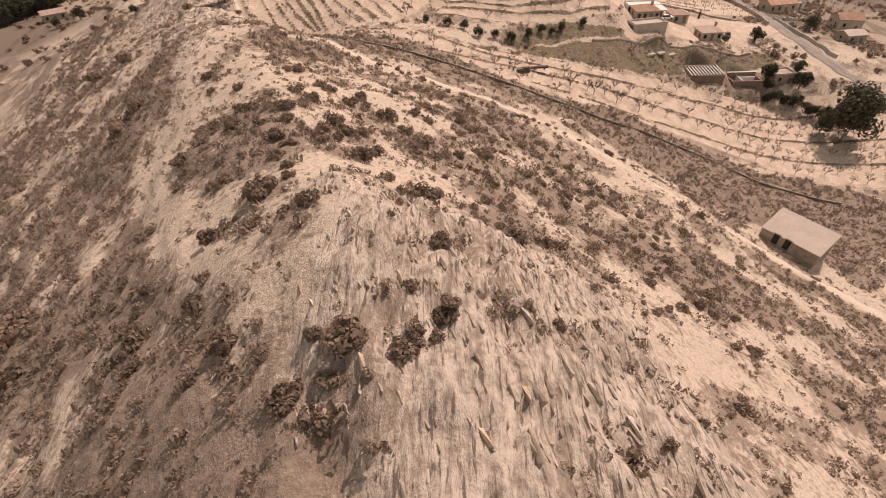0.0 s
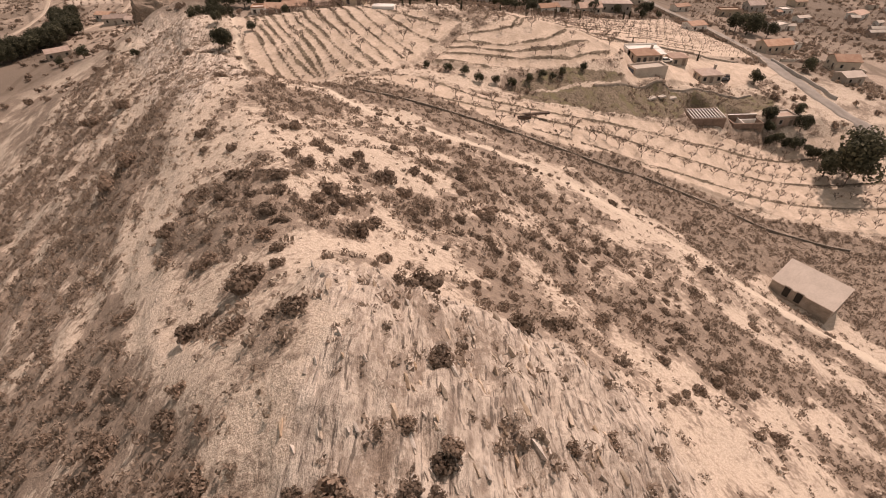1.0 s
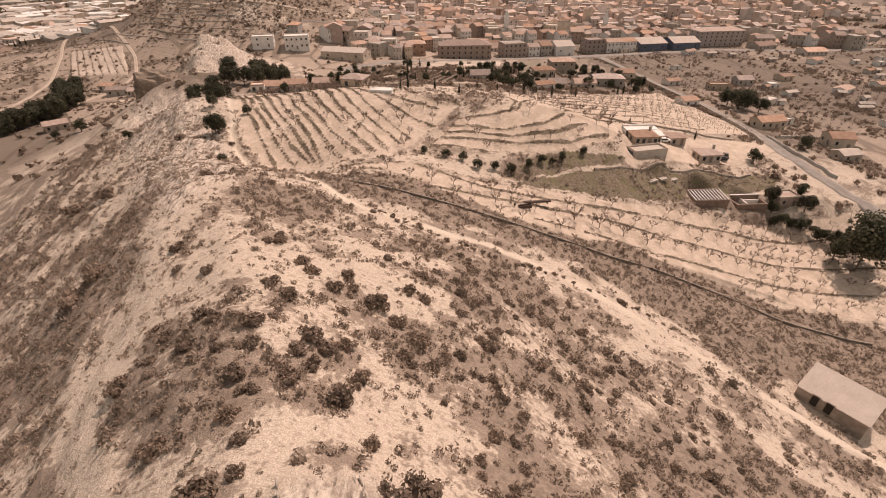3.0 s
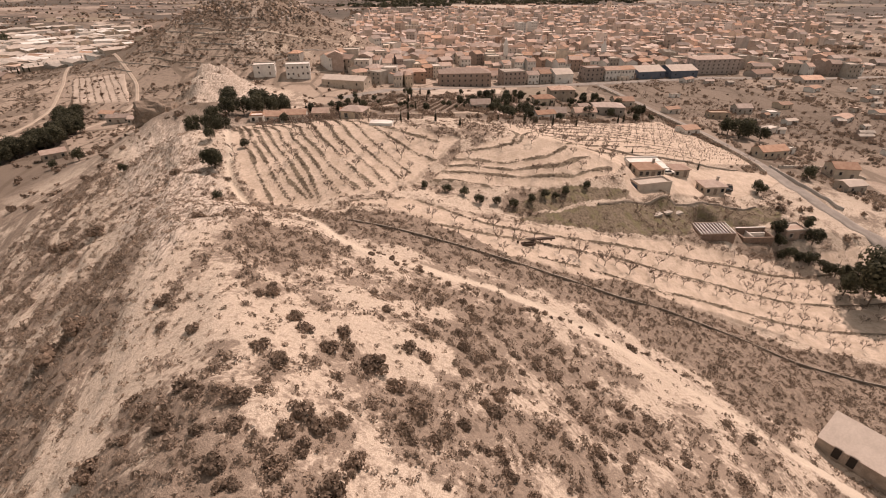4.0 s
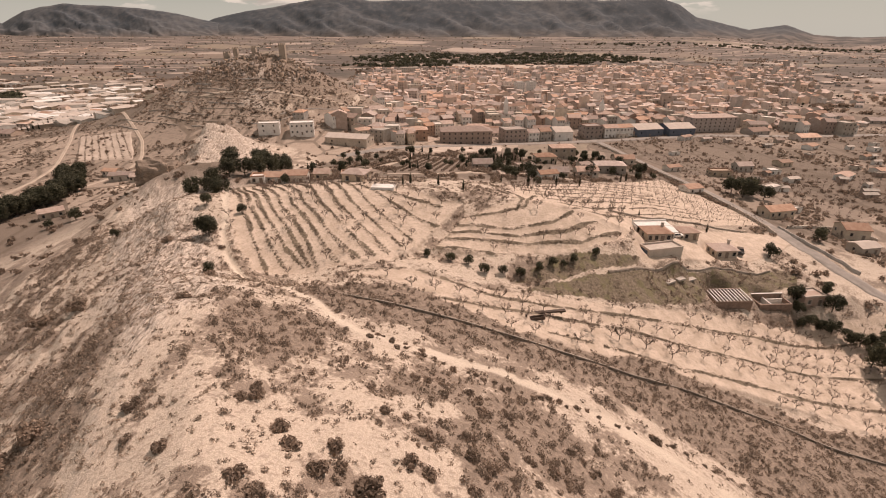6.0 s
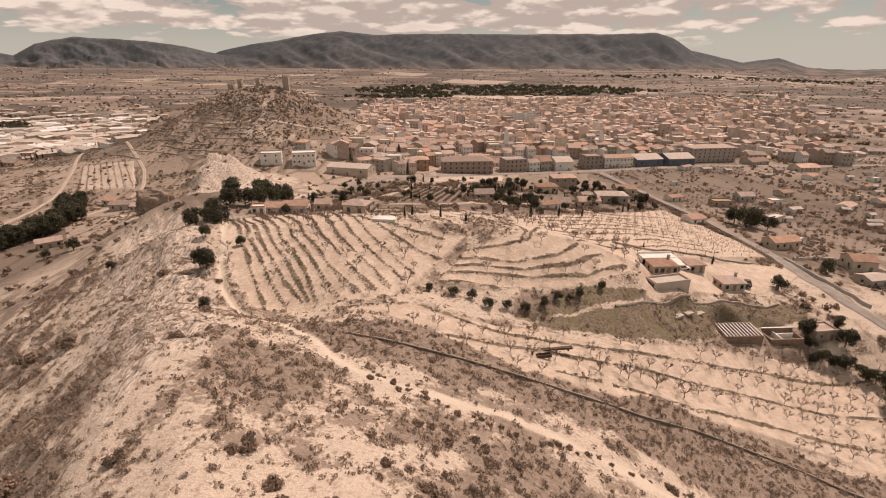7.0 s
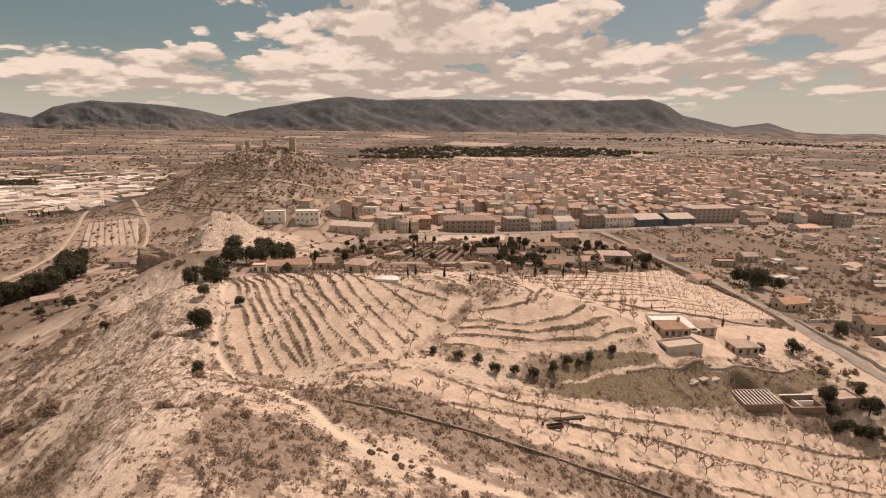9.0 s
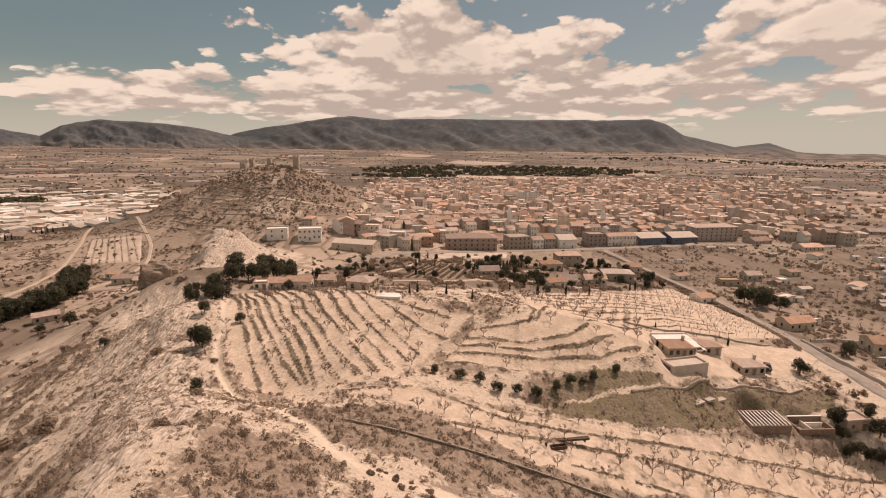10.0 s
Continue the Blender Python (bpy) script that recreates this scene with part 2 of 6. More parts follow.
PATH = [(-76.7, 193), (-53.6, 139), (-51, 129.8), (-47.6, 122.6), (-43.2, 116.9), (-38, 112.5), (-27, 101), (-22, 97.6), (-18.5, 93.2), (-14, 90.5)]
TRACK = [(-14, 90.5), (-4.4, 89.2), (7.8, 89.3), (18.1, 87.3), (30.1, 83), (39.4, 78), (50, 72.1), (59.8, 66.5), (71.3, 61.1), (86, 52)]
CHANNEL = [(-20, 102), (-8.8, 101.5), (10.2, 101.9), (15.2, 101.6), (20.3, 101.6), (25.6, 101.8), (31.0, 102.0), (36.4, 101.8), (42.3, 102.5), (47.9, 102.4), (53.7, 102.3), (59.4, 101.9), (65.1, 101.5), (70.6, 100.9), (75.9, 100.1), (78.4, 99.5), (100.0, 96.3)]
ROAD = [(122, 470), (125, 367), (128, 313), (132, 257), (129.5, 215), (125.5, 188), (125.5, 175), (129, 162), (142, 135), (160, 100)]
TOWN_ROAD = [(-63, 318), (-35, 352), (2, 372), (47, 398), (94, 411), (144, 422), (225, 442), (300, 436), (420, 450)]
LEFT_ROAD = [(-226, 240), (-229, 268), (-231, 291), (-238, 320), (-265, 374), (-296, 426), (-345, 509), (-420, 640), (-520, 900)]
SIDE_ROAD = [(-280, 460), (-235, 399), (-205, 360), (-190, 330), (-186, 300), (-196, 270), (-204, 240)]
LEFT_FIELD = [(-74, 188), (-60, 200), (-41, 199), (-18, 155), (-6, 151), (4.4, 148), (-0.6, 140.7), (-7.3, 128), (-12.9, 121), (-27, 120.6), (-41, 118.5), (-50, 132)]
RIGHT_FIELD = [(22, 192), (74, 250), (118, 284), (124, 239), (127, 206), (98, 191.4), (66, 178.6), (47.7, 146.3), (33, 136.4), (24, 132.7), (11.6, 130.6), (-3, 129.3), (3.4, 141.6), (9.2, 145.9), (18.3, 151)]
FRONT_FIELD = [(-22, 116.7), (-9.5, 119.1), (2.4, 117), (16.6, 118.5), (40, 123.5), (67, 135), (112, 146), (150, 150), (150, 96.8), (89.4, 106.0), (82.8, 108.3), (77.3, 109.4), (70.4, 108.9), (63.8, 108.7), (57.2, 108.3), (50.7, 107.7), (45.0, 108.4), (39.1, 108.3), (32.4, 105.9), (26.5, 104.8), (21.2, 105.3), (13.7, 104.7), (-11, 112)]
BANKS = [
    [(-22, 116.7), (-7.4, 119.7), (2.4, 116.3), (9.7, 114.9), (20.7, 116.2), (32.6, 118.9), (53, 124.3), (80, 133.1), (103, 137.2), (140, 143)],
    [(-0.9, 109.5), (9.1, 110.5), (15.6, 112), (29.2, 114), (37.5, 116), (50, 117.5), (72, 122), (100, 125), (140, 128)],
    [(20, 107), (34, 108.5), (50, 110), (72, 113.5), (100, 114), (140, 114)],
    [(-73.5, 190), (-49.6, 141), (-44, 129), (-38.8, 121)],
    [(-70, 190.8), (-43.5, 138), (-36.2, 127.3), (-31, 121.7)],
    [(-65.8, 197), (-41.5, 144), (-32.3, 130.4), (-27.5, 121)],
    [(-59.7, 200), (-36.8, 146.7), (-26.6, 132), (-18.8, 122.6)],
    [(-48.8, 199), (-28.4, 146.5), (-18, 132.6), (-12.3, 124.8)],
    [(-37, 185), (-21, 147.5), (-13, 137), (-8, 131.2)],
    [(-25.2, 161), (-14.3, 147), (-7.2, 140.5), (-1.9, 138)],
    [(-18, 153.4), (-8.9, 148.5), (-0.6, 146)],
    [(-3.2, 137.9), (6, 140), (16.7, 139.9), (28.3, 144.2), (34, 150)],
    [(-3.8, 133), (7, 135.2), (20, 135.5), (34, 139), (47, 148.9)],
    [(3.5, 142.6), (13.3, 145.5), (21, 149), (27, 164)],
    [(34.5, 151.4), (49.4, 163), (60, 176), (77.5, 190.4), (101.5, 197.4)],
    [(20, 161), (20.5, 152), (18.5, 147.4)],
    [(-3, 129.3), (3, 131), (11.6, 130.6), (23, 131.8)],
]
BANKS += [[(x - 2.2 * k, y + 6.2 * k) for x, y in BANKS[14]] for k in range(1, 11)]


# level ground cut for buildings: x, y, radius, height
PADS = [(62.6, 159, 7, 2.2), (77, 170.5, 4.5, -2.2), (59.5, 149.5, 6, 1.9), (87, 166, 6, -6.4), (144, 226, 9, -15.4), (160, 204, 7, -16), (152, 188, 6, -15.5), (107, 152, 4.5, -15.3), (78, 143.6, 6.2, -11), (93.8, 148.6, 5.2, -14.6), (69.9, 73.3, 6, -15.6)]
# thickets of shrubs: x, y, radius
THICKETS = [(-14.5, 38.3, 4.4), (-18.8, 36.7, 2.9), (-20.4, 48.7, 3.5), (-14.6, 52.6, 3.3), (-19.3, 53.3, 3.1), (-27, 49.7, 2.6), (-27.1, 44.2, 2.4), (-2.7, 50.8, 3.2), (0.2, 44.3, 2.9),
            (4.7, 47.1, 3.5), (7, 43.1, 3.3), (7.6, 37.5, 3.6), (9.5, 35.3, 3.5), (18.4, 52.7, 4.4), (23.3, 48.4, 4), (23.9, 43.7, 3.5), (26.8, 42.6, 4.3)]
BRUSH = [(39.1, 52.2, 3.6), (58.7, 60.9, 5.2), (-9.7, 38.8, 2.7), (-7.4, 35.4, 2.1), (5.4, 70.6, 5.8), (12.8, 74.1, 5.4), (-22.3, 68.1, 4.7), (-17.1, 70, 3.9), (-12.1, 75.4, 5.1),
         (-7.1, 75, 5.1), (-22.5, 79.2, 5.4), (-27.8, 83.1, 3.8), (32.8, 41.9, 4.6), (35, 68.4, 4), (27.4, 74.7, 3.9), (-2.9, 29.4, 2.2), (-5, 13, 3.2), (-37, 24, 7), (-16, 14, 4.5), (-12.5, 23, 3.6), (-9, 7, 3.5), (-20, 25, 3.6), (14, 22, 3), (17, 31, 3.5), (-25, 107, 4), (-17, 101, 4), (-31, 100, 4), (72, 82, 6), (60, 85, 6), (86, 74, 6)]
# bare patches and brown grass on the ridge: x, y, half width, half depth, turn
BARE = [(-15.5, 64.5, 7, 2.6, -0.25), (-6.0, 60.5, 6.5, 2.4, -0.65), (-12.6, 51.0, 2.3, 6.5, -0.2), (-15.0, 57.0, 1.6, 4.0, 0.2), (-33.5, 55, 2.2, 14, 0.12), (-36.0, 72, 2.0, 9, 0.05), (-2, 64, 4, 2.5, -0.8), (-21, 60, 2.2, 3.5, 0.3)]
GRASS = [(8.5, 73.5, 7.5, 11.5, -0.5), (-26, 84.5, 5.5, 8.5, 0.1), (2, 66, 3.5, 4, 0.0), (-18, 99, 8, 4.5, -0.3), (-33, 90, 4, 6, 0.3)]
YARD = [(50, 146), (51.7, 141.5), (66, 149.5), (84, 160), (100, 168), (113, 176), (124, 187), (122, 193), (102, 188), (92, 184), (74, 176), (56, 164)]
GREEN_FIELD = [(17.3, 121.5), (36.6, 130.6), (59.8, 143.8), (80.2, 153.3), (105.3, 163.6), (109, 161.7), (106.6, 156.4), (71.6, 143.6), (66, 136.2), (46.6, 126.9), (21.7, 120.5)]
BANK_GARDEN = [(23.8, 132), (37.4, 137.4), (51.4, 143), (49.1, 139.2), (26.7, 126.5), (15.2, 122.4)]


BANKS += [[((a[0] + b[0]) / 2, (a[1] + b[1]) / 2) for a, b in zip(BANKS[k], BANKS[k + 1])] for k in (3, 4, 5, 6, 7, 11)]


def from_line(x, y, line):
    """Distance of points from a broken line."""
    best = np.full(np.shape(x), 1e9)
    for (ax, ay), (bx, by) in zip(line, line[1:]):
        dx, dy = bx - ax, by - ay
        t = np.clip(((x - ax) * dx + (y - ay) * dy) / (dx * dx + dy * dy), 0, 1)
        best = np.minimum(best, np.hypot(x - ax - t * dx, y - ay - t * dy))
    return best


def within(x, y, ring):
    inside = np.zeros(np.shape(x), bool)
    for (ax, ay), (bx, by) in zip(ring, ring[1:] + ring[:1]):
        if ay != by:
            inside ^= ((ay > y) != (by > y)) & (x < (bx - ax) * (y - ay) / (by - ay) + ax)
    return inside


def brow(y):
    """Where the left flank begins to fall away."""
    return np.interp(y, (-40, 0, 10, 20, 30, 40, 55, 75, 90, 104, 125, 150), (-2, -6, -9, -14, -25, -31, -36, -40, -46, -56, -63, -76))


def masks(x, y):
    """What covers the ground: field, path, bank, rock, scrub and how wild it is, each 0..1."""
    near = (np.abs(x) < 260) & (y < 330)
    field, path, bank, dark, lush = (np.zeros(np.shape(x)) for _ in range(5))
    xs, ys = x[near], y[near]
    wob = 0.5 * vnoise(xs * 0.6, ys * 0.6, 3) + 0.6 * vnoise(xs * 0.15, ys * 0.15, 4)
    f = np.zeros(xs.shape)
    for ring in (LEFT_FIELD, RIGHT_FIELD, FRONT_FIELD, YARD):
        f = np.maximum(f, within(xs + wob, ys + wob, ring))
    b = np.full(xs.shape, 1e9)
    for line in BANKS:
        b = np.minimum(b, from_line(xs, ys, line))
    p = from_line(xs, ys, PATH)
    t = from_line(xs, ys, TRACK)
    c = from_line(xs, ys, CHANNEL)
    field[near] = f
    green = within(xs + wob, ys + wob, GREEN_FIELD) | within(xs + wob, ys + wob, BANK_GARDEN)
    lush[near] = green * (1 - f)
    bank[near] = 0.95 * green * (1 - f) + f * smooth(0.72, 0.2, b + 0.45 * wob) * (0.82 + 0.25 * vnoise(xs / 5, ys / 5, 6))
    path[near] = np.maximum(smooth(0.95, 0.4, p + 0.2 * wob), 0.8 * smooth(1.5, 0.5, t + 1.0 * wob))
    reach = 7.5 + 14 * smooth(15, 60, xs) * (ys < 97)
    dark[near] = smooth(1.0, 0.65, (c + 2 * wob) / reach) * (1 - f) * smooth(1.2, 3.0, t + wob)
    d = x - crest_x(y)
    ridge = smooth(240, 150, y) * smooth(200, 120, np.abs(x))
    wild = np.maximum(ridge, smooth(0.06, 0.25, np.maximum(bump(x, y, -146, 470, 80, 55, 2.2), bump(x, y, -118, 290, 34, 44)))) * (1 - field)
    u = x + 0.3 * y
    strata = 0.45 * vnoise(u / 1.7, y / 8, 15) + 0.50 * vnoise(u / 0.8, y / 3.4, 16) + 0.3 * vnoise(x / 7, y / 9, 19)
    front = smooth(-9, -3, x + 0.1 * (y - 15) + 2 * vnoise(x / 4, y / 6, 18)) * smooth(24, 13, x + 0.2 * (y - 15)) * smooth(37, 27, y)
    off = x - brow(y) + 1.2 * vnoise(x / 5, y / 5, 17)
    edge = np.exp(-((off - 2.4) / 2.4) ** 2) * smooth(14, 26, y)
    stone = front + 0.85 * np.exp(-((d + 6) / 15) ** 2) * smooth(70, 95, y) + 0.4 * edge
    stone = stone + 0.25 * bump(x, y, -118, 285, 26, 36)  + 0.7 * bump(x, y, -100, 215, 22, 36)
    rock = np.clip(stone, 0, 1) * np.maximum(wild, y > 150) * (1 - path)
    left = smooth(1.5, -2.0, off) * smooth(190, 150, y) * (1 - 0.6 * smooth(78, 95, y) * smooth(-32, -12, off))
    clump = np.zeros(np.shape(x))
    for cx, cy, r in THICKETS + BRUSH:
        clump = np.maximum(clump, bump(x, y, cx, cy, 1.15 * r, 1.15 * r, 3))
    bare, grass = np.zeros(np.shape(x)), np.zeros(np.shape(x))
    for cx, cy, rx, ry, turn in BARE:
        bare = np.maximum(bare, bump(x + 1.2 * vnoise(x / 3, y / 3, 26), y + 1.2 * vnoise(x / 3, y / 3, 27), cx, cy, rx, ry, 4, turn))
    for cx, cy, rx, ry, turn in GRASS:
        grass = np.maximum(grass, bump(x + 2 * vnoise(x / 4, y / 4, 28), y, cx, cy, rx, ry, 4, turn))
    scrub = 0.435 + 0.30 * vnoise(x / 9, y / 9, 11) + 0.30 * vnoise(x / 3.1, y / 3.1, 12) + 0.12 * vnoise(x / 1.3, y / 1.3, 14) + left * (0.30 + 0.50 * strata) + 0.34 * clump + 0.30 * front * (vnoise(u / 1.4, y / 4.5, 24) + 0.15) - 0.38 * edge - 0.55 * bare + 0.30 * grass + 0.12 * smooth(10, 30, d) * smooth(75, 55, y) + 0.10 * smooth(12, 40, d) + 0.9 * bump(x, y, -150, 470, 90, 64, 2.6) + 0.2 * bump(x, y, -123, 288, 26, 36)
    scrub = np.clip(np.clip(scrub, 0, 1) + 0.8 * dark, 0, 1) * (1 - field) * (1 - path) * (1 - 0.3 * rock)
    return field, path, bank, rock, scrub, wild, left, lush


def ground_z(x, y):
    """The ground with its banks, ledges and humps."""
    x, y = np.atleast_1d(np.asarray(x, float)), np.atleast_1d(np.asarray(y, float))
    field, path, bank, rock, scrub, wild, left, lush = masks(x, y)
    z = height(x, y)
    z = z + wild * (y < 240) * (1 - path) * (0.9 * fbm(x / 22, y / 22, 3, 21) + 0.28 * fbm(x / 4, y / 4, 3, 31))
    u = x + 0.3 * y
    ribs = 1 - np.abs(fbm(u / 1.9, y / 9, 3, 41))
    z = z + rock * (1.5 * ribs * smooth(50, 34, y) + 0.55 * fbm(u / 2.2, y / 4.4, 3, 51))
    z = z + wild * smooth(-12, -22, x - crest_x(y)) * 0.35 * fbm(u / 1.6, y / 9, 3, 46)
    hill = bump(x, y, -146, 470, 80, 55, 2.2)
    z = z + hill * (0.5 * np.sin(z * 1.5 + 3 * vnoise(x / 30, y / 30, 8)) * (1 - rock) + rock * (4.0 * np.abs(fbm(x / 9, y / 22, 3, 52)) - 1.0) + 1.8 * fbm(x / 16, y / 16, 4, 53))
    z = z + 0.22 * bank * field - 0.1 * path
    for px, py, r, level in PADS:
        w = bump(x, y, px, py, r, r, 6)
        z = z * (1 - w) + level * w
    return z


def axis(lo, hi, fine_lo, fine_hi, step, grow):
    """Coordinates that lie close together in a stretch and ever wider apart outside it."""
    out = list(np.arange(fine_lo, fine_hi, step))
    v, s = out[-1], step
    while v < hi:
        s *= 1 + grow
        v += s
        out.append(v)
    v, s, front = fine_lo, step, []
    while v > lo:
        s *= 1 + grow
        v -= s
        front.append(v)
    return np.array(front[::-1] + out)


def sheet(name, X, Y, Z, m):
    """A grid of points as one mesh."""
    rows, cols = X.shape
    me = bpy.data.meshes.new(name)
    i = (np.arange(rows - 1)[:, None] * cols + np.arange(cols - 1)).ravel()
    quads = np.stack([i, i + 1, i + cols + 1, i + cols], 1).astype(np.int32)
    me.vertices.add(rows * cols)
    me.vertices.foreach_set("co", np.stack([X, Y, Z], -1).astype(np.float32).ravel())
    me.loops.add(quads.size)
    me.loops.foreach_set("vertex_index", quads.ravel())
    me.polygons.add(len(quads))
    me.polygons.foreach_set("loop_start", np.arange(0, quads.size, 4, dtype=np.int32))
    me.polygons.foreach_set("use_smooth", np.ones(len(quads), bool))
    me.update(calc_edges=True)
    me.materials.append(m)
    return me


def ground_material():
    m, nt, b = material("dry_ground", 0.95)
    p = spot(nt)

    def mask(name):
        n = nt.nodes.new("ShaderNodeAttribute")
        n.attribute_name = name
        s = nt.nodes.new("ShaderNodeSeparateColor")
        link(nt, n.outputs["Color"], s.inputs[0])
        return (*s.outputs, n.outputs["Alpha"])

    field, path, bank, lush = mask("cover")
    rock, scrub, wild, left = mask("growth")
    big, mid, fine, tiny = grain(nt, p, 0.035, 4), grain(nt, p, 0.35, 5), grain(nt, p, 1.6, 6, rough=0.65), grain(nt, p, 9.0, 3)
    soil = mixed(nt, ramp(nt, mid, 0.3, 0.7), (0.475, 0.375, 0.295), (0.625, 0.508, 0.415))
    soil = mixed(nt, ramp(nt, fine, 0.45, 0.75), soil, (0.40, 0.315, 0.245))
    # patchwork of far fields
    v = nt.nodes.new("ShaderNodeTexVoronoi")
    v.inputs["Scale"].default_value, v.inputs["Randomness"].default_value = 0.008, 0.9
    mp = nt.nodes.new("ShaderNodeMapping")
    mp.inputs["Rotation"].default_value, mp.inputs["Scale"].default_value = (0, 0, 0.3), (1.0, 0.55, 0.0)
    link(nt, p, mp.inputs[0])
    link(nt, mp.outputs[0], v.inputs["Vector"])
    cell = nt.nodes.new("ShaderNodeSeparateColor")
    link(nt, v.outputs["Color"], cell.inputs[0])
    plots = mixed(nt, ramp(nt, cell.outputs[0], 0.35, 0.75), (0.19, 0.148, 0.117), (0.43, 0.34, 0.275))
    plots = mixed(nt, num(nt, "MULTIPLY", ramp(nt, cell.outputs[1], 0.6, 0.9), 0.6), plots, (0.12, 0.115, 0.075))
    plots = mixed(nt, num(nt, "MULTIPLY", ramp(nt, mid, 0.5, 0.62), 0.42), plots, (0.13, 0.10, 0.078))
    w = nt.nodes.new("ShaderNodeTexVoronoi")
    w.inputs["Scale"].default_value = 0.026
    link(nt, mp.outputs[0], w.inputs["Vector"])
    strip = nt.nodes.new("ShaderNodeSeparateColor")
    link(nt, w.outputs["Color"], strip.inputs[0])
    plots = mixed(nt, num(nt, "MULTIPLY", ramp(nt, strip.outputs[0], 0.45, 0.6), 0.5), plots, mixed(nt, strip.outputs[1], (0.18, 0.14, 0.11), (0.42, 0.33, 0.265)))
    e = nt.nodes.new("ShaderNodeTexVoronoi")
    e.feature = "DISTANCE_TO_EDGE"
    e.inputs["Scale"].default_value = 0.045
    link(nt, mp.outputs[0], e.inputs["Vector"])
    plots = mixed(nt, num(nt, "MULTIPLY", ramp(nt, num(nt, "MULTIPLY", num(nt, "ADD", e.outputs["Distance"], num(nt, "MULTIPLY", mid, 0.06)), -1.0), -0.09, -0.05), 0.6), plots, (0.12, 0.092, 0.068))
    rows = nt.nodes.new("ShaderNodeTexWave")
    rows.inputs["Scale"].default_value, rows.inputs["Distortion"].default_value, rows.inputs["Detail"].default_value = 0.35, 1.0, 2.0
    link(nt, p, rows.inputs["Vector"])
    plots = mixed(nt, num(nt, "MULTIPLY", num(nt, "MULTIPLY", ramp(nt, rows.outputs["Fac"], 0.4, 0.8), ramp(nt, cell.outputs[2], 0.5, 0.6)), 0.4), plots, (0.14, 0.105, 0.08))
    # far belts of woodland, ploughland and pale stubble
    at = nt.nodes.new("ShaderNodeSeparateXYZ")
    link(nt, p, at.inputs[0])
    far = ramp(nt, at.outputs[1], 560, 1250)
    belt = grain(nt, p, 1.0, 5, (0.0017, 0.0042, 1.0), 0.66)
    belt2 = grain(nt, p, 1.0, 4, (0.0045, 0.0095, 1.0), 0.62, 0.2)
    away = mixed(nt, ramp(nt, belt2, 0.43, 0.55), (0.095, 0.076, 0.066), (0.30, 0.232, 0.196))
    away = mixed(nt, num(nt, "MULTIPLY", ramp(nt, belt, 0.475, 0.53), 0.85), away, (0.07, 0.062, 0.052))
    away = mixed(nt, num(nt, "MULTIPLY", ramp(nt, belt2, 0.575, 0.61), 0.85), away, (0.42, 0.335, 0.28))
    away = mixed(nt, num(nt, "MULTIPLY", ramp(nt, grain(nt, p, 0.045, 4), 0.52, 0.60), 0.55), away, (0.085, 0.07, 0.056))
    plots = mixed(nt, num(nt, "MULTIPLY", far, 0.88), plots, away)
    # the stony, shrubby ridge
    growth = num(nt, "ADD", scrub, num(nt, "MULTIPLY", num(nt, "SUBTRACT", fine, 0.5), 1.5))
    growth = num(nt, "ADD", growth, num(nt, "MULTIPLY", num(nt, "SUBTRACT", tiny, 0.5), 0.5))
    streak = grain(nt, p, 1.0, 7, (1.9, 0.35, 1.0), 0.72, 0.29)
    blade = grain(nt, p, 1.0, 6, (4.2, 0.55, 1.0), 0.66, 0.29)
    growth = num(nt, "ADD", growth, num(nt, "MULTIPLY", left, num(nt, "MULTIPLY", num(nt, "SUBTRACT", blade, 0.5), 1.6)))
    heath = mixed(nt, ramp(nt, tiny, 0.35, 0.7), (0.20, 0.153, 0.12), (0.37, 0.29, 0.232))
    bare = mixed(nt, ramp(nt, tiny, 0.4, 0.65), (0.42, 0.335, 0.265), (0.65, 0.545, 0.45))
    bare = mixed(nt, num(nt, "MULTIPLY", ramp(nt, fine, 0.50, 0.64), 0.6), bare, (0.27, 0.205, 0.158))
    peb = nt.nodes.new("ShaderNodeTexVoronoi")
    peb.inputs["Scale"].default_value = 2.6
    link(nt, p, peb.inputs["Vector"])
    bare = mixed(nt, num(nt, "MULTIPLY", ramp(nt, peb.outputs["Distance"], 0.25, 0.55), 0.12), bare, (0.66, 0.565, 0.475))
    heath = mixed(nt, num(nt, "MULTIPLY", ramp(nt, scrub, 0.68, 0.95), 0.8), heath, mixed(nt, ramp(nt, fine, 0.35, 0.65), (0.17, 0.13, 0.102), (0.32, 0.248, 0.196)))
    ridge = mixed(nt, ramp(nt, growth, 0.46, 0.66), bare, heath)
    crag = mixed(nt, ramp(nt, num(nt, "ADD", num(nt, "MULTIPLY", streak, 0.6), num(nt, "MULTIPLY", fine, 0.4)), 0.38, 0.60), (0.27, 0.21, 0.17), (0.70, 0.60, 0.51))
    # dark streaks paint the shade of crevices onto the rock
    cleft_shade = grain(nt, p, 1.0, 5, (3.6, 0.5, 1.0), 0.6, 0.29)
    crag = mixed(nt, num(nt, "MULTIPLY", ramp(nt, cleft_shade, 0.55, 0.63), 0.85), crag, (0.10, 0.078, 0.066))
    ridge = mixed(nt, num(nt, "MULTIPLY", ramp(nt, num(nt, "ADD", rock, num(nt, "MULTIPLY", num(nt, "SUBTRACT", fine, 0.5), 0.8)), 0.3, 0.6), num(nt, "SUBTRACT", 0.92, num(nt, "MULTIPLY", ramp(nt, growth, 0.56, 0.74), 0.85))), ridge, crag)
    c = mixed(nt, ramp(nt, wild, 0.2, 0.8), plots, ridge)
    c = mixed(nt, field, c, soil)
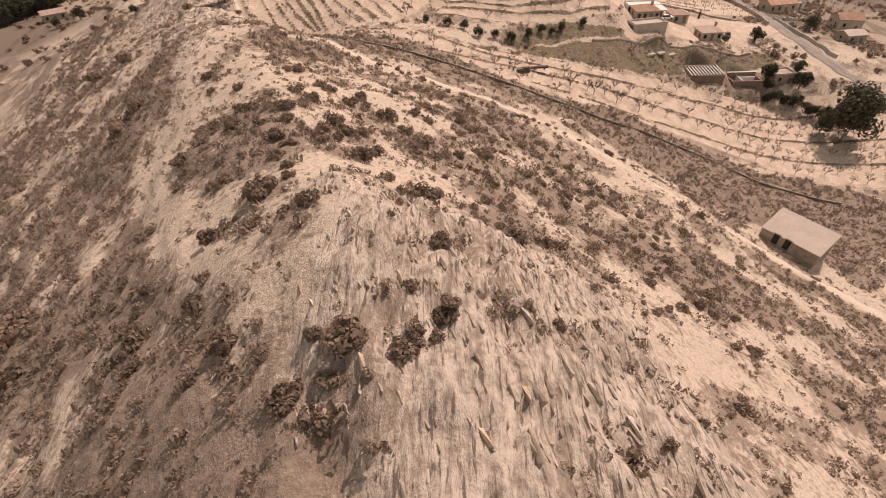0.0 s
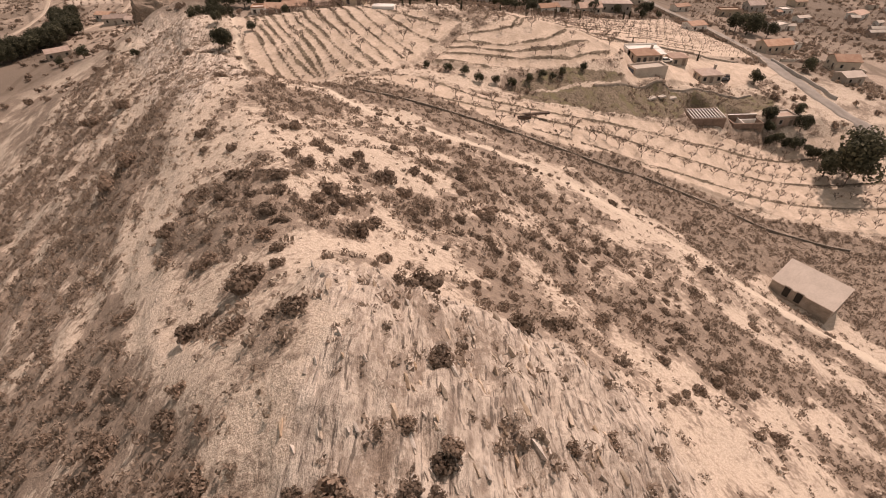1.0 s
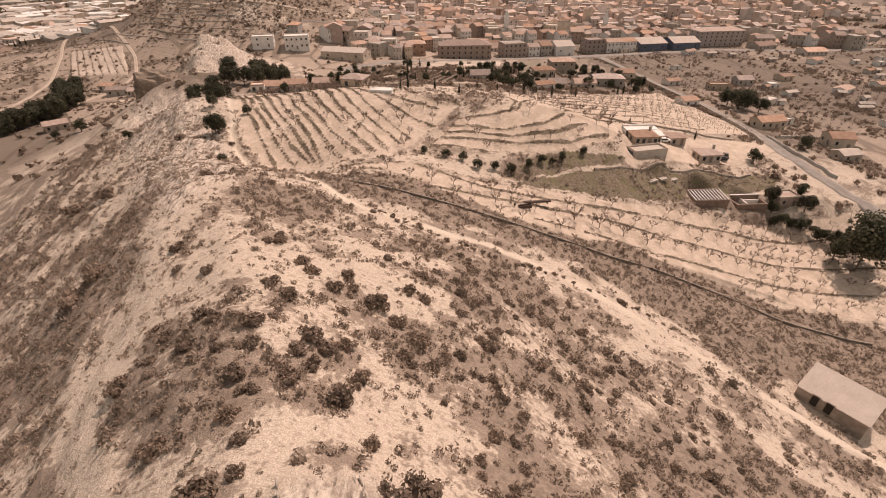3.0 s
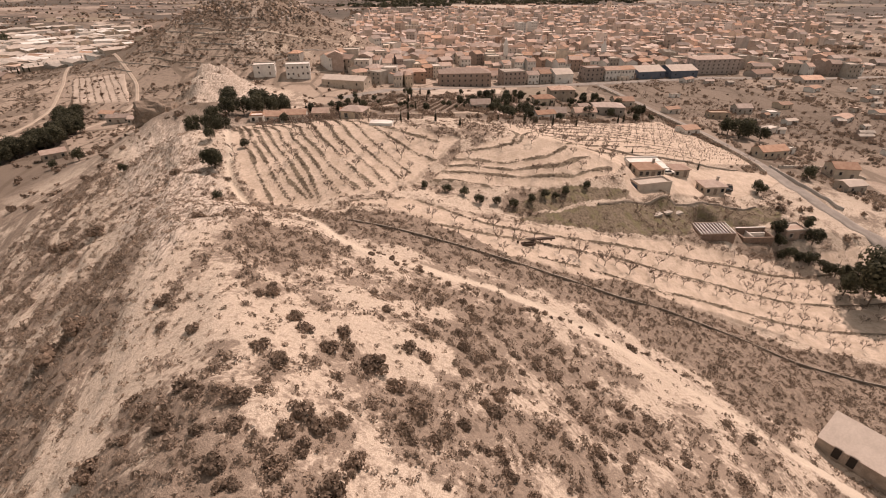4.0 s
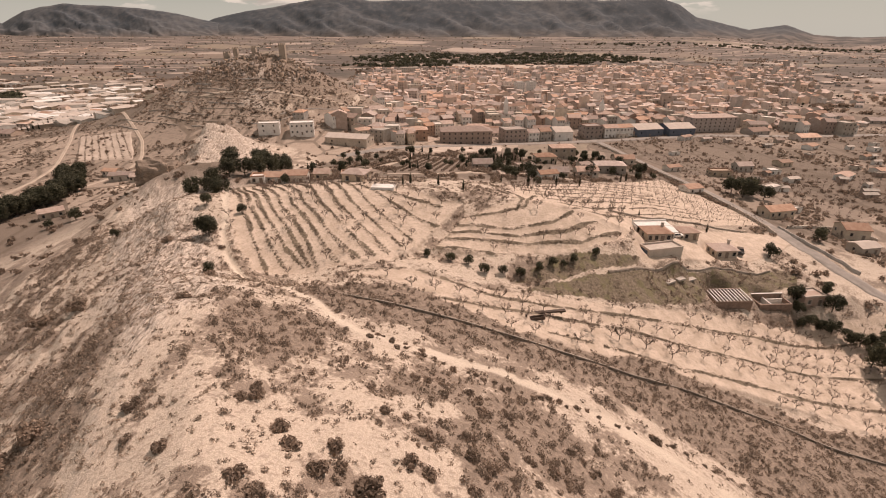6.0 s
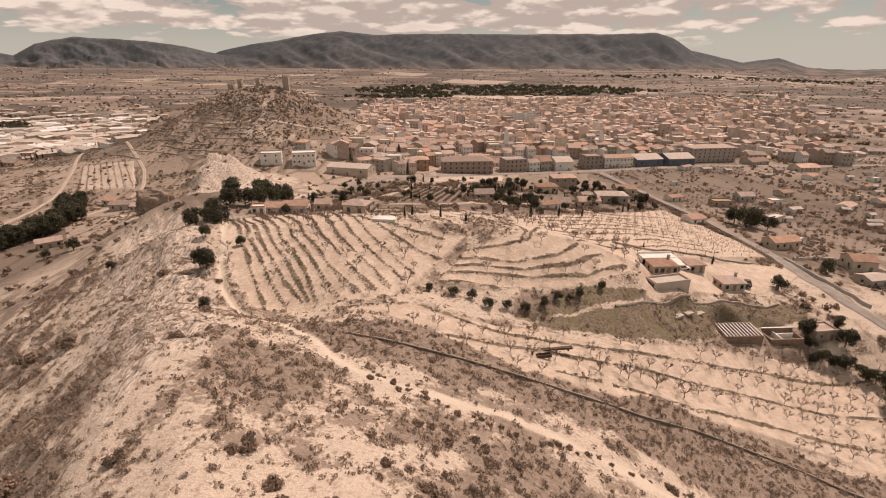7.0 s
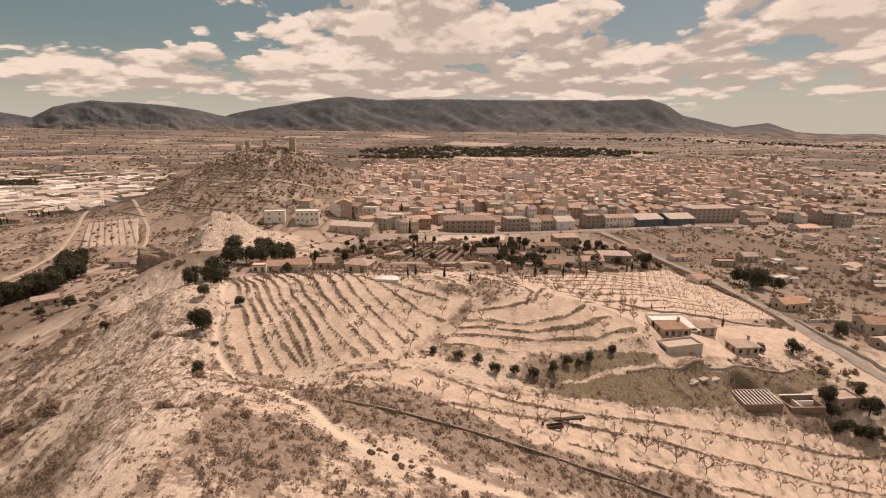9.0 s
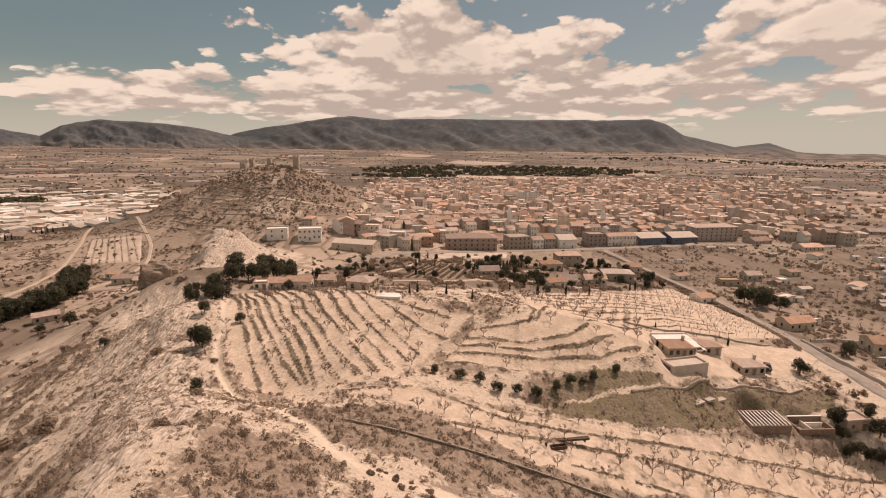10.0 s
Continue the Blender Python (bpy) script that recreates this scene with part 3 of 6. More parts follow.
    weeds = mixed(nt, ramp(nt, fine, 0.35, 0.65), (0.12, 0.094, 0.067), (0.25, 0.197, 0.146))
    c = mixed(nt, ramp(nt, num(nt, "ADD", bank, num(nt, "MULTIPLY", num(nt, "SUBTRACT", fine, 0.5), 0.9)), 0.35, 0.65), c, weeds)
    c = mixed(nt, num(nt, "MULTIPLY", lush, ramp(nt, num(nt, "ADD", mid, num(nt, "MULTIPLY", fine, 0.4)), 0.68, 0.86)), c, mixed(nt, fine, (0.115, 0.102, 0.052), (0.22, 0.188, 0.115)))
    c = mixed(nt, path, c, mixed(nt, fine, (0.54, 0.45, 0.365), (0.66, 0.57, 0.47)))
    link(nt, c, b.inputs["Base Color"])
    relief(nt, b, num(nt, "ADD", num(nt, "ADD", fine, num(nt, "MULTIPLY", tiny, 0.2)), num(nt, "MULTIPLY", num(nt, "MULTIPLY", streak, rock), 2.2)), 0.8, 0.3)
    return m


GRID = []


def build_ground():
    gx = axis(-4700, 4700, -104, 110, 0.64, 0.036)
    gy = axis(-400, 4300, -14, 160, 0.58, 0.018)
    X, Y = np.meshgrid(gx, gy)
    Z = ground_z(X.ravel(), Y.ravel()).reshape(X.shape)
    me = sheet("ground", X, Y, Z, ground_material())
    field, path, bank, rock, scrub, wild, left, lush = masks(X.ravel(), Y.ravel())
    for name, four in (("cover", (field, path, bank, lush)), ("growth", (rock, scrub, wild, left))):
        at = me.attributes.new(name, "FLOAT_COLOR", "POINT")
        at.data.foreach_set("color", np.stack(four, 1).astype(np.float32).ravel())
    GRID.extend((gx, gy, Z))
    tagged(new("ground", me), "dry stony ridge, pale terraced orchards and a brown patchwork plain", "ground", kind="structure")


build_ground()


def on_ground(x, y):
    """The height of the ground sheet at places."""
    gx, gy, Z = GRID
    x, y = np.atleast_1d(np.asarray(x, float)), np.atleast_1d(np.asarray(y, float))
    i = np.clip(np.searchsorted(gx, x) - 1, 0, len(gx) - 2)
    j = np.clip(np.searchsorted(gy, y) - 1, 0, len(gy) - 2)
    u, v = (x - gx[i]) / (gx[i + 1] - gx[i]), (y - gy[j]) / (gy[j + 1] - gy[j])
    return (Z[j, i] * (1 - u) + Z[j, i + 1] * u) * (1 - v) + (Z[j + 1, i] * (1 - u) + Z[j + 1, i + 1] * u) * v


def mountain_material(name, dark, light):
    m, nt, b = material(name, 0.95)
    p = spot(nt)
    n = num(nt, "ADD", num(nt, "MULTIPLY", grain(nt, p, 0.0026, 3), 0.5), num(nt, "MULTIPLY", grain(nt, p, 0.03, 6), 0.5))
    at = nt.nodes.new("ShaderNodeSeparateXYZ")
    link(nt, p, at.inputs[0])
    # the broad blotches paint cloud shadows as well as woods
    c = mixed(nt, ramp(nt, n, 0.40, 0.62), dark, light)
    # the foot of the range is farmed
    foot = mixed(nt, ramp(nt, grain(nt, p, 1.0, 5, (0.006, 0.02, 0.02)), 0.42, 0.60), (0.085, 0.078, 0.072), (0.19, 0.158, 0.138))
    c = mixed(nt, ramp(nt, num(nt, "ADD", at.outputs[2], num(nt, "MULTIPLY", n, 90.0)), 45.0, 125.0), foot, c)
    link(nt, c, b.inputs["Base Color"])
    relief(nt, b, n, 0.15, 12)
    return m


def mountain(name, label, outline, far, depth, m, seed):
    """A range across the far end of the plain; outline: bearing (x over y) and height of its skyline."""
    us, hs = np.array(outline).T
    u = np.linspace(us[0], us[-1], 420)
    skyline = np.interp(u, us, hs) + 3.5 * fbm(u * 26, u * 0, 4, seed)
    s = np.linspace(-1, 1, 81)
    U, S = np.meshgrid(u, s)
    top = np.interp(U, u, skyline)
    gully = 1 - 0.34 * np.abs(fbm(U * 16 + S * 2.5, S * 4, 5, seed + 5)) * np.clip(np.abs(S) * 2.2, 0, 1)
    Y = far + depth * S
    X = U * Y
    Z = -80 + (top + 80) * np.clip(1 - np.abs(S), 0, 1) ** 1.3 * gully
    tagged(new(name, sheet(name, X, Y, Z, m)), label, "mountain", kind="structure")


# distance haze is mixed into the woodland colour as a blue-grey tint
MOUNTAIN = mountain_material("hazy_wooded_mountain", (0.058, 0.069, 0.079), (0.108, 0.110, 0.113))
mountain("mountain_range", "long wooded mountain range on the horizon with a stepped crest, tinted blue-grey for haze",
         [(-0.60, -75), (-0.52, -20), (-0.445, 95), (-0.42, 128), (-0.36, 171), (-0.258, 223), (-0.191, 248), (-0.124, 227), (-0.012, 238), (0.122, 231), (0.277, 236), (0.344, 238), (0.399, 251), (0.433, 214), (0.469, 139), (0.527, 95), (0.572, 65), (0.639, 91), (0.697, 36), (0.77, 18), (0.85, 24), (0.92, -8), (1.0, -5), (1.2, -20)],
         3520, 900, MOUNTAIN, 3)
mountain("mountain_range_left", "low hills on the horizon, tinted blue-grey for haze",
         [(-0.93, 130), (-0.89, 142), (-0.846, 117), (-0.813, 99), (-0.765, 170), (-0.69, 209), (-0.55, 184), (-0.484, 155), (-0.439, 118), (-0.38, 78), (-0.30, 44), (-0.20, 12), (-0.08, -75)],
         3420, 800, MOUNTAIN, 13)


# ---- makers ----
rnd = random.Random(7)


def zat(x, y):
    return float(on_ground(x, y)[0])


def mesh_from(name, verts, faces, m, smooth_faces=False):
    me = bpy.data.meshes.new(name)
    me.from_pydata([tuple(map(float, v)) for v in verts], [], [tuple(map(int, f)) for f in faces])
    me.materials.append(m)
    if smooth_faces:
        me.polygons.foreach_set("use_smooth", np.ones(len(me.polygons), bool))
    me.update()
    return me


def part(name, bm, m, parent, label=""):
    """Links a bmesh, or a ready mesh, as one part of a thing."""
    if isinstance(bm, bmesh.types.BMesh):
        me = bpy.data.meshes.new(name)
        bm.to_mesh(me)
        bm.free()
        me.materials.append(m)
    else:
        me = bm
    ob = new(name, me)
    ob.parent = parent
    return tagged(ob, label)


def thing(name, label, category, x, y, turn=0.0, z=None, group="", kind=""):
    ob = new(name)
    ob.empty_display_size = 0.5
    ob.matrix_basis = pose(x, y, zat(x, y) if z is None else z, 0, 0, turn)
    return tagged(ob, label, category, group, kind)


def box(bm, cx, cy, cz, sx, sy, sz, turn=0.0):
    """A box about a centre; turn in degrees about z."""
    r = bmesh.ops.create_cube(bm, size=1.0, matrix=pose(cx, cy, cz, 0, 0, turn) @ Matrix.Diagonal((sx, sy, sz, 1)))
    return r["verts"]


def boxes(*rows):
    bm = bmesh.new()
    for row in rows:
        box(bm, *row)
    return bm


def solid(rings):
    """A closed body from rings of equal length, bottom to top."""
    bm = bmesh.new()
    made = [[bm.verts.new(p) for p in ring] for ring in rings]
    for a, b in zip(made, made[1:]):
        for k in range(len(a)):
            n = (k + 1) % len(a)
            bm.faces.new((a[k], a[n], b[n], b[k]))
    bm.faces.new(made[0][::-1])
    bm.faces.new(made[-1])
    return bm


def gable_wall(w, d, h, rise, base=1.6):
    """Four walls with two gables across the depth; the foot goes down into the slope."""
    bm = bmesh.new()
    x, y = w / 2, d / 2
    foot = [bm.verts.new(p) for p in ((-x, -y, -base), (x, -y, -base), (x, y, -base), (-x, y, -base))]
    top = [bm.verts.new(p) for p in ((-x, -y, h), (x, -y, h), (x, y, h), (-x, y, h))]
    a, b = bm.verts.new((-x, 0, h + rise)), bm.verts.new((x, 0, h + rise))
    bm.faces.new((foot[0], foot[1], top[1], top[0]))
    bm.faces.new((foot[1], foot[2], top[2], b, top[1]))
    bm.faces.new((foot[2], foot[3], top[3], top[2]))
    bm.faces.new((foot[3], foot[0], top[0], a, top[3]))
    bm.faces.new((top[0], top[1], b, a))
    bm.faces.new((top[2], top[3], a, b))
    return bm


def gable_roof(w, d, h, rise, over=0.35, thick=0.18):
    x, y = w / 2 + over, d / 2 + over
    low = h - rise * over / (d / 2)
    bm = bmesh.new()
    for s in (-1, 1):
        p = [(-x, s * y, low), (x, s * y, low), (x, 0, h + rise), (-x, 0, h + rise)]
        under = [bm.verts.new(q) for q in p]
        upper = [bm.verts.new((q[0], q[1], q[2] + thick)) for q in p]
        for k in range(4):
            n = (k + 1) % 4
            bm.faces.new((under[k], under[n], upper[n], upper[k]))
        bm.faces.new(upper)
        bm.faces.new(under[::-1])
    bmesh.ops.recalc_face_normals(bm, faces=bm.faces)
    return bm


def hip_roof(w, d, h, rise, over=0.4, thick=0.18):
    x, y = w / 2 + over, d / 2 + over
    r = max(0.3, x - y)
    bm = solid([[(-x, -y, h), (x, -y, h), (x, y, h), (-x, y, h)], [(-x, -y, h + thick), (x, -y, h + thick), (x, y, h + thick), (-x, y, h + thick)],
                [(-r, -0.02, h + rise), (r, -0.02, h + rise), (r, 0.02, h + rise), (-r, 0.02, h + rise)]])
    return bm


def flat_roof(w, d, h):
    """A slab with a low parapet round it."""
    t = 0.22
    return boxes((0, 0, h - 0.1, w - 0.01, d - 0.01, 0.22), (0, -d / 2 + t / 2, h + 0.25, w + 0.06, t, 0.5), (0, d / 2 - t / 2, h + 0.25, w + 0.06, t, 0.5),
                 (-w / 2 + t / 2, 0, h + 0.25, t, d - 2 * t, 0.5), (w / 2 - t / 2, 0, h + 0.25, t, d - 2 * t, 0.5))


def opening(parent, x, y, z, w, h, turn, door=False, plain=False):
    """A window (frame and sill under it) or a door, set on the wall at a face that looks along turn."""
    n = "door" if door else "window"
    ob = part(n, boxes((0, 0.0, 0, w, 0.08, h)), GLASS if not door else TIMBER, parent)
    ob.matrix_basis = pose(x, y, z, 0, 0, turn)
    if plain:
        return ob
    t = 0.12
    frame_bm = boxes((0, -0.05, h / 2 + t / 2, w + 2 * t, 0.12, t), (-w / 2 - t / 2, -0.05, 0, t, 0.12, h), (w / 2 + t / 2, -0.05, 0, t, 0.12, h))
    f = part("surround", frame_bm, CONCRETE, ob)
    if not door:
        part("sill", boxes((0, -0.1, -h / 2 - 0.06, w + 0.4, 0.22, 0.1)), CONCRETE, ob)
    return ob


def house(name, label, x, y, w, d, h, turn=0.0, roof="gable", rise=1.6, wall=None, cover=None, fronts=(3, 1), floors=1, z=None, group="", category="house", doors=1, chimney=False, sides=True, plain=False):
    """fronts: windows along the front and along a side on each floor."""
    ob = thing(name, label, category, x, y, turn, z, group)
    wall, cover = wall or PLASTER, cover or TILE
    part("wall", gable_wall(w, d, h, rise if roof == "gable" else 0.02), wall, ob)
    part("roof", gable_roof(w, d, h, rise) if roof == "gable" else hip_roof(w, d, h, rise) if roof == "hip" else flat_roof(w, d, h), cover, ob)
    step = h / floors
    for fl in range(floors):
        zc = fl * step + step * 0.55
        n = fronts[0]
        for k in range(n):
            wx = (k + 0.5) / n * w - w / 2
            if fl == 0 and doors and k == n // 2:
                opening(ob, wx, -d / 2 - 0.03, 1.05, 1.1, 2.1, 0, True, plain)
            else:
                opening(ob, wx, -d / 2 - 0.03, zc, 1.0, min(1.3, step * 0.5), 0, False, plain)
        if sides:
            for k in range(fronts[1]):
                wy = (k + 0.5) / fronts[1] * d - d / 2
                opening(ob, -w / 2 - 0.03, wy, zc, 0.9, min(1.2, step * 0.45), -90, False, plain)
                opening(ob, w / 2 + 0.03, wy, zc, 0.9, min(1.2, step * 0.45), 90, False, plain)
    if chimney:
        part("chimney", boxes((w * 0.25, 0.3, h + rise, 0.6, 0.6, 1.5), (w * 0.25, 0.3, h + rise + 0.8, 0.8, 0.8, 0.12)), CONCRETE, ob)
    return ob


def leaves(lobes, n, size, seed, flat=0.75, corners=4):
    """Small leaf sprays spread over lobes (x, y, z, radius): corner points and faces."""
    r = np.random.RandomState(seed)
    lob = np.array(lobes, float)
    pick = r.choice(len(lob), n, p=lob[:, 3] ** 2 / (lob[:, 3] ** 2).sum())
    way = r.normal(size=(n, 3))
    way /= np.linalg.norm(way, axis=1)[:, None]
    rad = lob[pick, 3] * (0.55 + 0.5 * r.rand(n) ** 0.6)
    c = lob[pick, :3] + way * rad[:, None] * np.array([1, 1, flat])
    a = np.cross(way, r.normal(size=(n, 3)))
    a /= np.linalg.norm(a, axis=1)[:, None]
    b = np.cross(way + 0.5 * r.normal(size=(n, 3)), a)
    b /= np.linalg.norm(b, axis=1)[:, None]
    s = size * (0.6 + 0.8 * r.rand(n))[:, None]
    pts = np.stack([c - a * s - b * s * 0.6, c + a * s * 0.9 - b * s * 0.5, c + a * s * 0.5 + b * s * 0.7, c - a * s * 0.7 + b * s * 0.5], 1)
    pts[..., 2] = np.maximum(pts[..., 2], 0.02)
    if corners == 3:
        pts = pts[:, :3]
    return pts.reshape(-1, 3), np.arange(corners * n).reshape(-1, corners)


def limb(points, radii, sides=5):
    """A tapered limb along points."""
    verts, faces = [], []
    for k, (p, r) in enumerate(zip(points, radii)):
        d = Vector(points[min(k + 1, len(points) - 1)]) - Vector(points[max(k - 1, 0)])
        q = d.to_track_quat("Z", "Y")
        for s in range(sides):
            a = 2 * math.pi * s / sides
            verts.append(Vector(p) + q @ Vector((r * math.cos(a), r * math.sin(a), 0)))
    for k in range(len(points) - 1):
        for s in range(sides):
            n = (s + 1) % sides
            faces.append((k * sides + s, k * sides + n, (k + 1) * sides + n, (k + 1) * sides + s))
    faces.append(tuple((len(points) - 1) * sides + s for s in range(sides)))
    return verts, faces


def joined(pieces):
    verts, faces, at = [], [], 0
    for v, f in pieces:
        verts.extend(tuple(p) for p in v)
        faces.extend(tuple(int(i) + at for i in q) for q in f)
        at += len(v)
    return verts, faces


def spread(name, kinds, spots, m, label, category):
    """One mesh of many plants: kinds are (points, faces), spots rows of x, y, z, size, height, turn, kind."""
    V, F, at = [], [], 0
    for x, y, z, s, hs, turn, k in spots:
        v, f = kinds[int(k) % len(kinds)]
        c, sn = math.cos(turn), math.sin(turn)
        V.append(np.stack([x + s * (c * v[:, 0] - sn * v[:, 1]), y + s * (sn * v[:, 0] + c * v[:, 1]), z + s * hs * v[:, 2]], 1))
        F.append(f + at)
        at += len(v)
    V, F = np.concatenate(V), np.concatenate(F)
    me = bpy.data.meshes.new(name)
    me.vertices.add(len(V))
    me.vertices.foreach_set("co", V.astype(np.float32).ravel())
    me.loops.add(F.size)
    me.loops.foreach_set("vertex_index", F.astype(np.int32).ravel())
    me.polygons.add(len(F))
    me.polygons.foreach_set("loop_start", np.arange(0, F.size, F.shape[1], dtype=np.int32))
    me.update(calc_edges=True)
    me.materials.append(m)
    tagged(new(name, me), label, category, kind="stuff")


def lobes(n, reach, low, high, size, seed):
    r = random.Random(seed)
    return [(reach * (r.random() * 2 - 1), reach * (r.random() * 2 - 1), low + (high - low) * r.random(), size * (0.7 + 0.6 * r.random())) for _ in range(n)]


def plant(name, label, category, x, y, s, kind, turn, group="", sink=0.06):
    """A copy of a plant that was built once."""
    ob = copy_thing(kind, pose(x, y, zat(x, y) - sink, 0, 0, turn) @ Matrix.Diagonal((s, s, s, 1)))
    ob.name = name
    return tagged(ob, label, category, group)


# ---- shrubs of the ridge ----
SHRUB_KINDS = [leaves(lobes(13, 0.58, 0.12, 0.5, 0.36, k), 640, 0.10, k) for k in range(6)]
HEATH_KINDS = [leaves(lobes(5, 0.5, 0.05, 0.22, 0.32, 20 + k), 34, 0.16, 20 + k, 0.75, 3) for k in range(6)]
FAR_KINDS = [leaves(lobes(5, 0.5, 0.2, 0.7, 0.45, 40 + k), 34, 0.31, 40 + k, 0.75, 3) for k in range(4)]
# single large shrubs: x, y and width
LARGE = [(-11.5, 47.5, 2.8), (-7.3, 57.6, 3.4), (4.9, 55.3, 2.4), (-14.2, 30.8, 3.6), (-1.6, 32.2, 3.0), (6.1, 32.4, 2.6), (-8, 40.8, 2.8), (37.1, 57.8, 2.4), (42.6, 70.1, 2.0), (-12, 58.6, 2.4), (-7.1, 43.5, 2.2),
         (-15.1, 48.7, 1.3), (-15.4, 53.6, 2.3), (11.1, 55.2, 2.0), (-16.7, 47.5, 2.1), (-25, 48.3, 1.8), (-27.5, 43.7, 2.3), (32.9, 84.6, 2.2), (46.2, 54.4, 2.2), (45.2, 67.9, 2.0), (-5.2, 36.4, 1.7), (6.8, 60.3, 1.5)]
MORE = [(-14.9, 60.7, 2.2), (-16.8, 63.2, 2.3), (-11.3, 62, 2.0), (-5.1, 55.6, 2.7), (-2.7, 52, 2.8), (-7.5, 70, 1.6), (-32.7, 66.1, 2.2), (-26, 59.4, 1.8), (-62, 127.3, 3.0), (-43.5, 106.9, 2.9), (-38, 88.1, 2.1),
        (-12, 89.4, 1.5), (-7.8, 88.2, 1.2), (-28.6, 89.9, 1.9), (-48.8, 124, 2.0), (-21.7, 21, 2.6), (-11.8, 16.2, 1.8), (0, 16.3, 1.4), (-5.6, 10.7, 2.0), (-4.8, 13.8, 2.6), (-1.9, 13.6, 1.7), (9, 10.8, 2.2),
        (-41, 28.8, 5.5), (-36.3, 22.6, 4.6), (-46.7, 63.6, 4.2), (-44.5, 66.5, 3.2), (-78.7, 108.2, 5.0), (-68.9, 105.6, 4.2)]


def shrub_sites():
    """Where shrubs stand: thick on the flanks, in clumps, few on rock, none on path and field."""
    r = np.random.RandomState(5)
    n = 80000
    x, y = r.uniform(-112, 118, n), r.uniform(-8, 190, n)
    field, path, bank, rock, scrub, wild, left, lush = masks(x, y)
    chance = np.clip(1.6 * (scrub - 0.22), 0.10, 1) * wild * (1 - path) * (1 - 0.25 * rock)
    keep = r.rand(n) < chance * 0.55
    return x[keep], y[keep], scrub[keep], r.rand(keep.sum())


sx, sy, sc, sr = shrub_sites()
sz = on_ground(sx, sy)
order = np.argsort(np.hypot(sx - 0, sy - 45))
tall = (sr < 0.10) & (sc > 0.42)
chosen = [i for i in order if tall[i]][:230]
proto = []
for k in range(6):
    v, f = SHRUB_KINDS[k]
    proto.append(mesh_from("shrub", v, f, SHRUB))


def shrub(x, y, width, k, label):
    ob = new("shrub", proto[k % 6])
    s = width / 2.0
    ob.matrix_basis = pose(x, y, zat(x, y) - 0.1, 0, 0, rnd.random() * 360) @ Matrix.Diagonal((s, s * (0.85 + 0.3 * rnd.random()), s * (0.9 + 0.35 * rnd.random()), 1))
    tagged(ob, label, "shrub", "shrubs on the ridge")


for n, (x, y, w) in enumerate(LARGE + MORE):
    shrub(x, y, w, n, "large rounded dark shrub standing on pale bare soil" if w > 2.4 else "dark rounded evergreen shrub on the stony slope")
row = np.array([(-12.4, 92.2), (-5, 88.6), (1.5, 86.6), (7.9, 85.4), (16.2, 85.4), (25.9, 85.3), (38.8, 84.6), (48.5, 80.6), (60, 76)])
for k in range(46):
    x, y = np.interp(k / 45 * 8 + rnd.uniform(-0.1, 0.1), np.arange(9), row[:, 0]), np.interp(k / 45 * 8, np.arange(9), row[:, 1]) + rnd.uniform(-0.7, 0.7)
    shrub(x, y, rnd.uniform(0.7, 1.5), k, "small dark shrub in a row along a pale bank")
for i in chosen:
    shrub(sx[i], sy[i], 1.0 + 1.1 * rnd.random() ** 1.6, i, "dark rounded evergreen shrub on the stony slope")
taken = set(chosen)
rest = np.array([i for i in range(len(sx)) if i not in taken])
r9 = np.random.RandomState(9)
tx, ty = r9.uniform(-105, 30, 17000), r9.uniform(40, 172, 17000)
tm = masks(tx, ty)
ok = (r9.rand(17000) < (0.25 + 0.6 * tm[3] + 0.4 * tm[4]) * tm[5] * (1 - tm[1])) & (np.abs(tx - crest_x(ty)) < 34)
tx, ty = tx[ok], ty[ok]
spread("crest_tufts", HEATH_KINDS, [(tx[i], ty[i], h, 0.35 + 0.5 * r9.rand() ** 2, 1.2, i, i) for i, h in enumerate(on_ground(tx, ty) - 0.05)], BUSH, "small dark tufts dotted over the stony crest", "tufts")
thick = sc[rest] > 0.44
spread("scrub_bushes", HEATH_KINDS, [(sx[i], sy[i], sz[i] - 0.08, 0.42 + 0.75 * sr[(i * 7) % len(sr)] ** 1.7, 1.5, sr[i] * 40, i) for i in rest[thick]], BUSH,
       "low dark rounded bushes in clumps over the stony ridge", "bushes")
spread("low_heath", HEATH_KINDS, [(sx[i], sy[i], sz[i] - 0.06, 0.3 + 0.5 * sr[(i * 7) % len(sr)], 1.0, sr[i] * 40, i) for i in rest[~thick]], HEATH,
       "low dry brown heath and thyme tufts", "heath")


# ---- rock slabs of the crest ----
def slab(seed):
    r = random.Random(seed)
    bm = bmesh.new()
    for a in (-1, 1):
        for b in (-1, -0.2, 1):
            for c in (-1, 1):
                bm.verts.new((0.13 * a * r.uniform(0.4, 1.4), 0.62 * b * r.uniform(0.6, 1.2), 0.5 * c * r.uniform(0.3, 1.2)))
    out = bmesh.ops.convex_hull(bm, input=bm.verts)
    bmesh.ops.delete(bm, geom=list({g for g in out["geom_interior"] if isinstance(g, bmesh.types.BMVert)}), context="VERTS")
    bmesh.ops.triangulate(bm, faces=bm.faces)
    bm.verts.index_update()
    got = np.array([v.co[:] for v in bm.verts]), np.array([[v.index for v in f.verts] for f in bm.faces])
    bm.free()
    return got


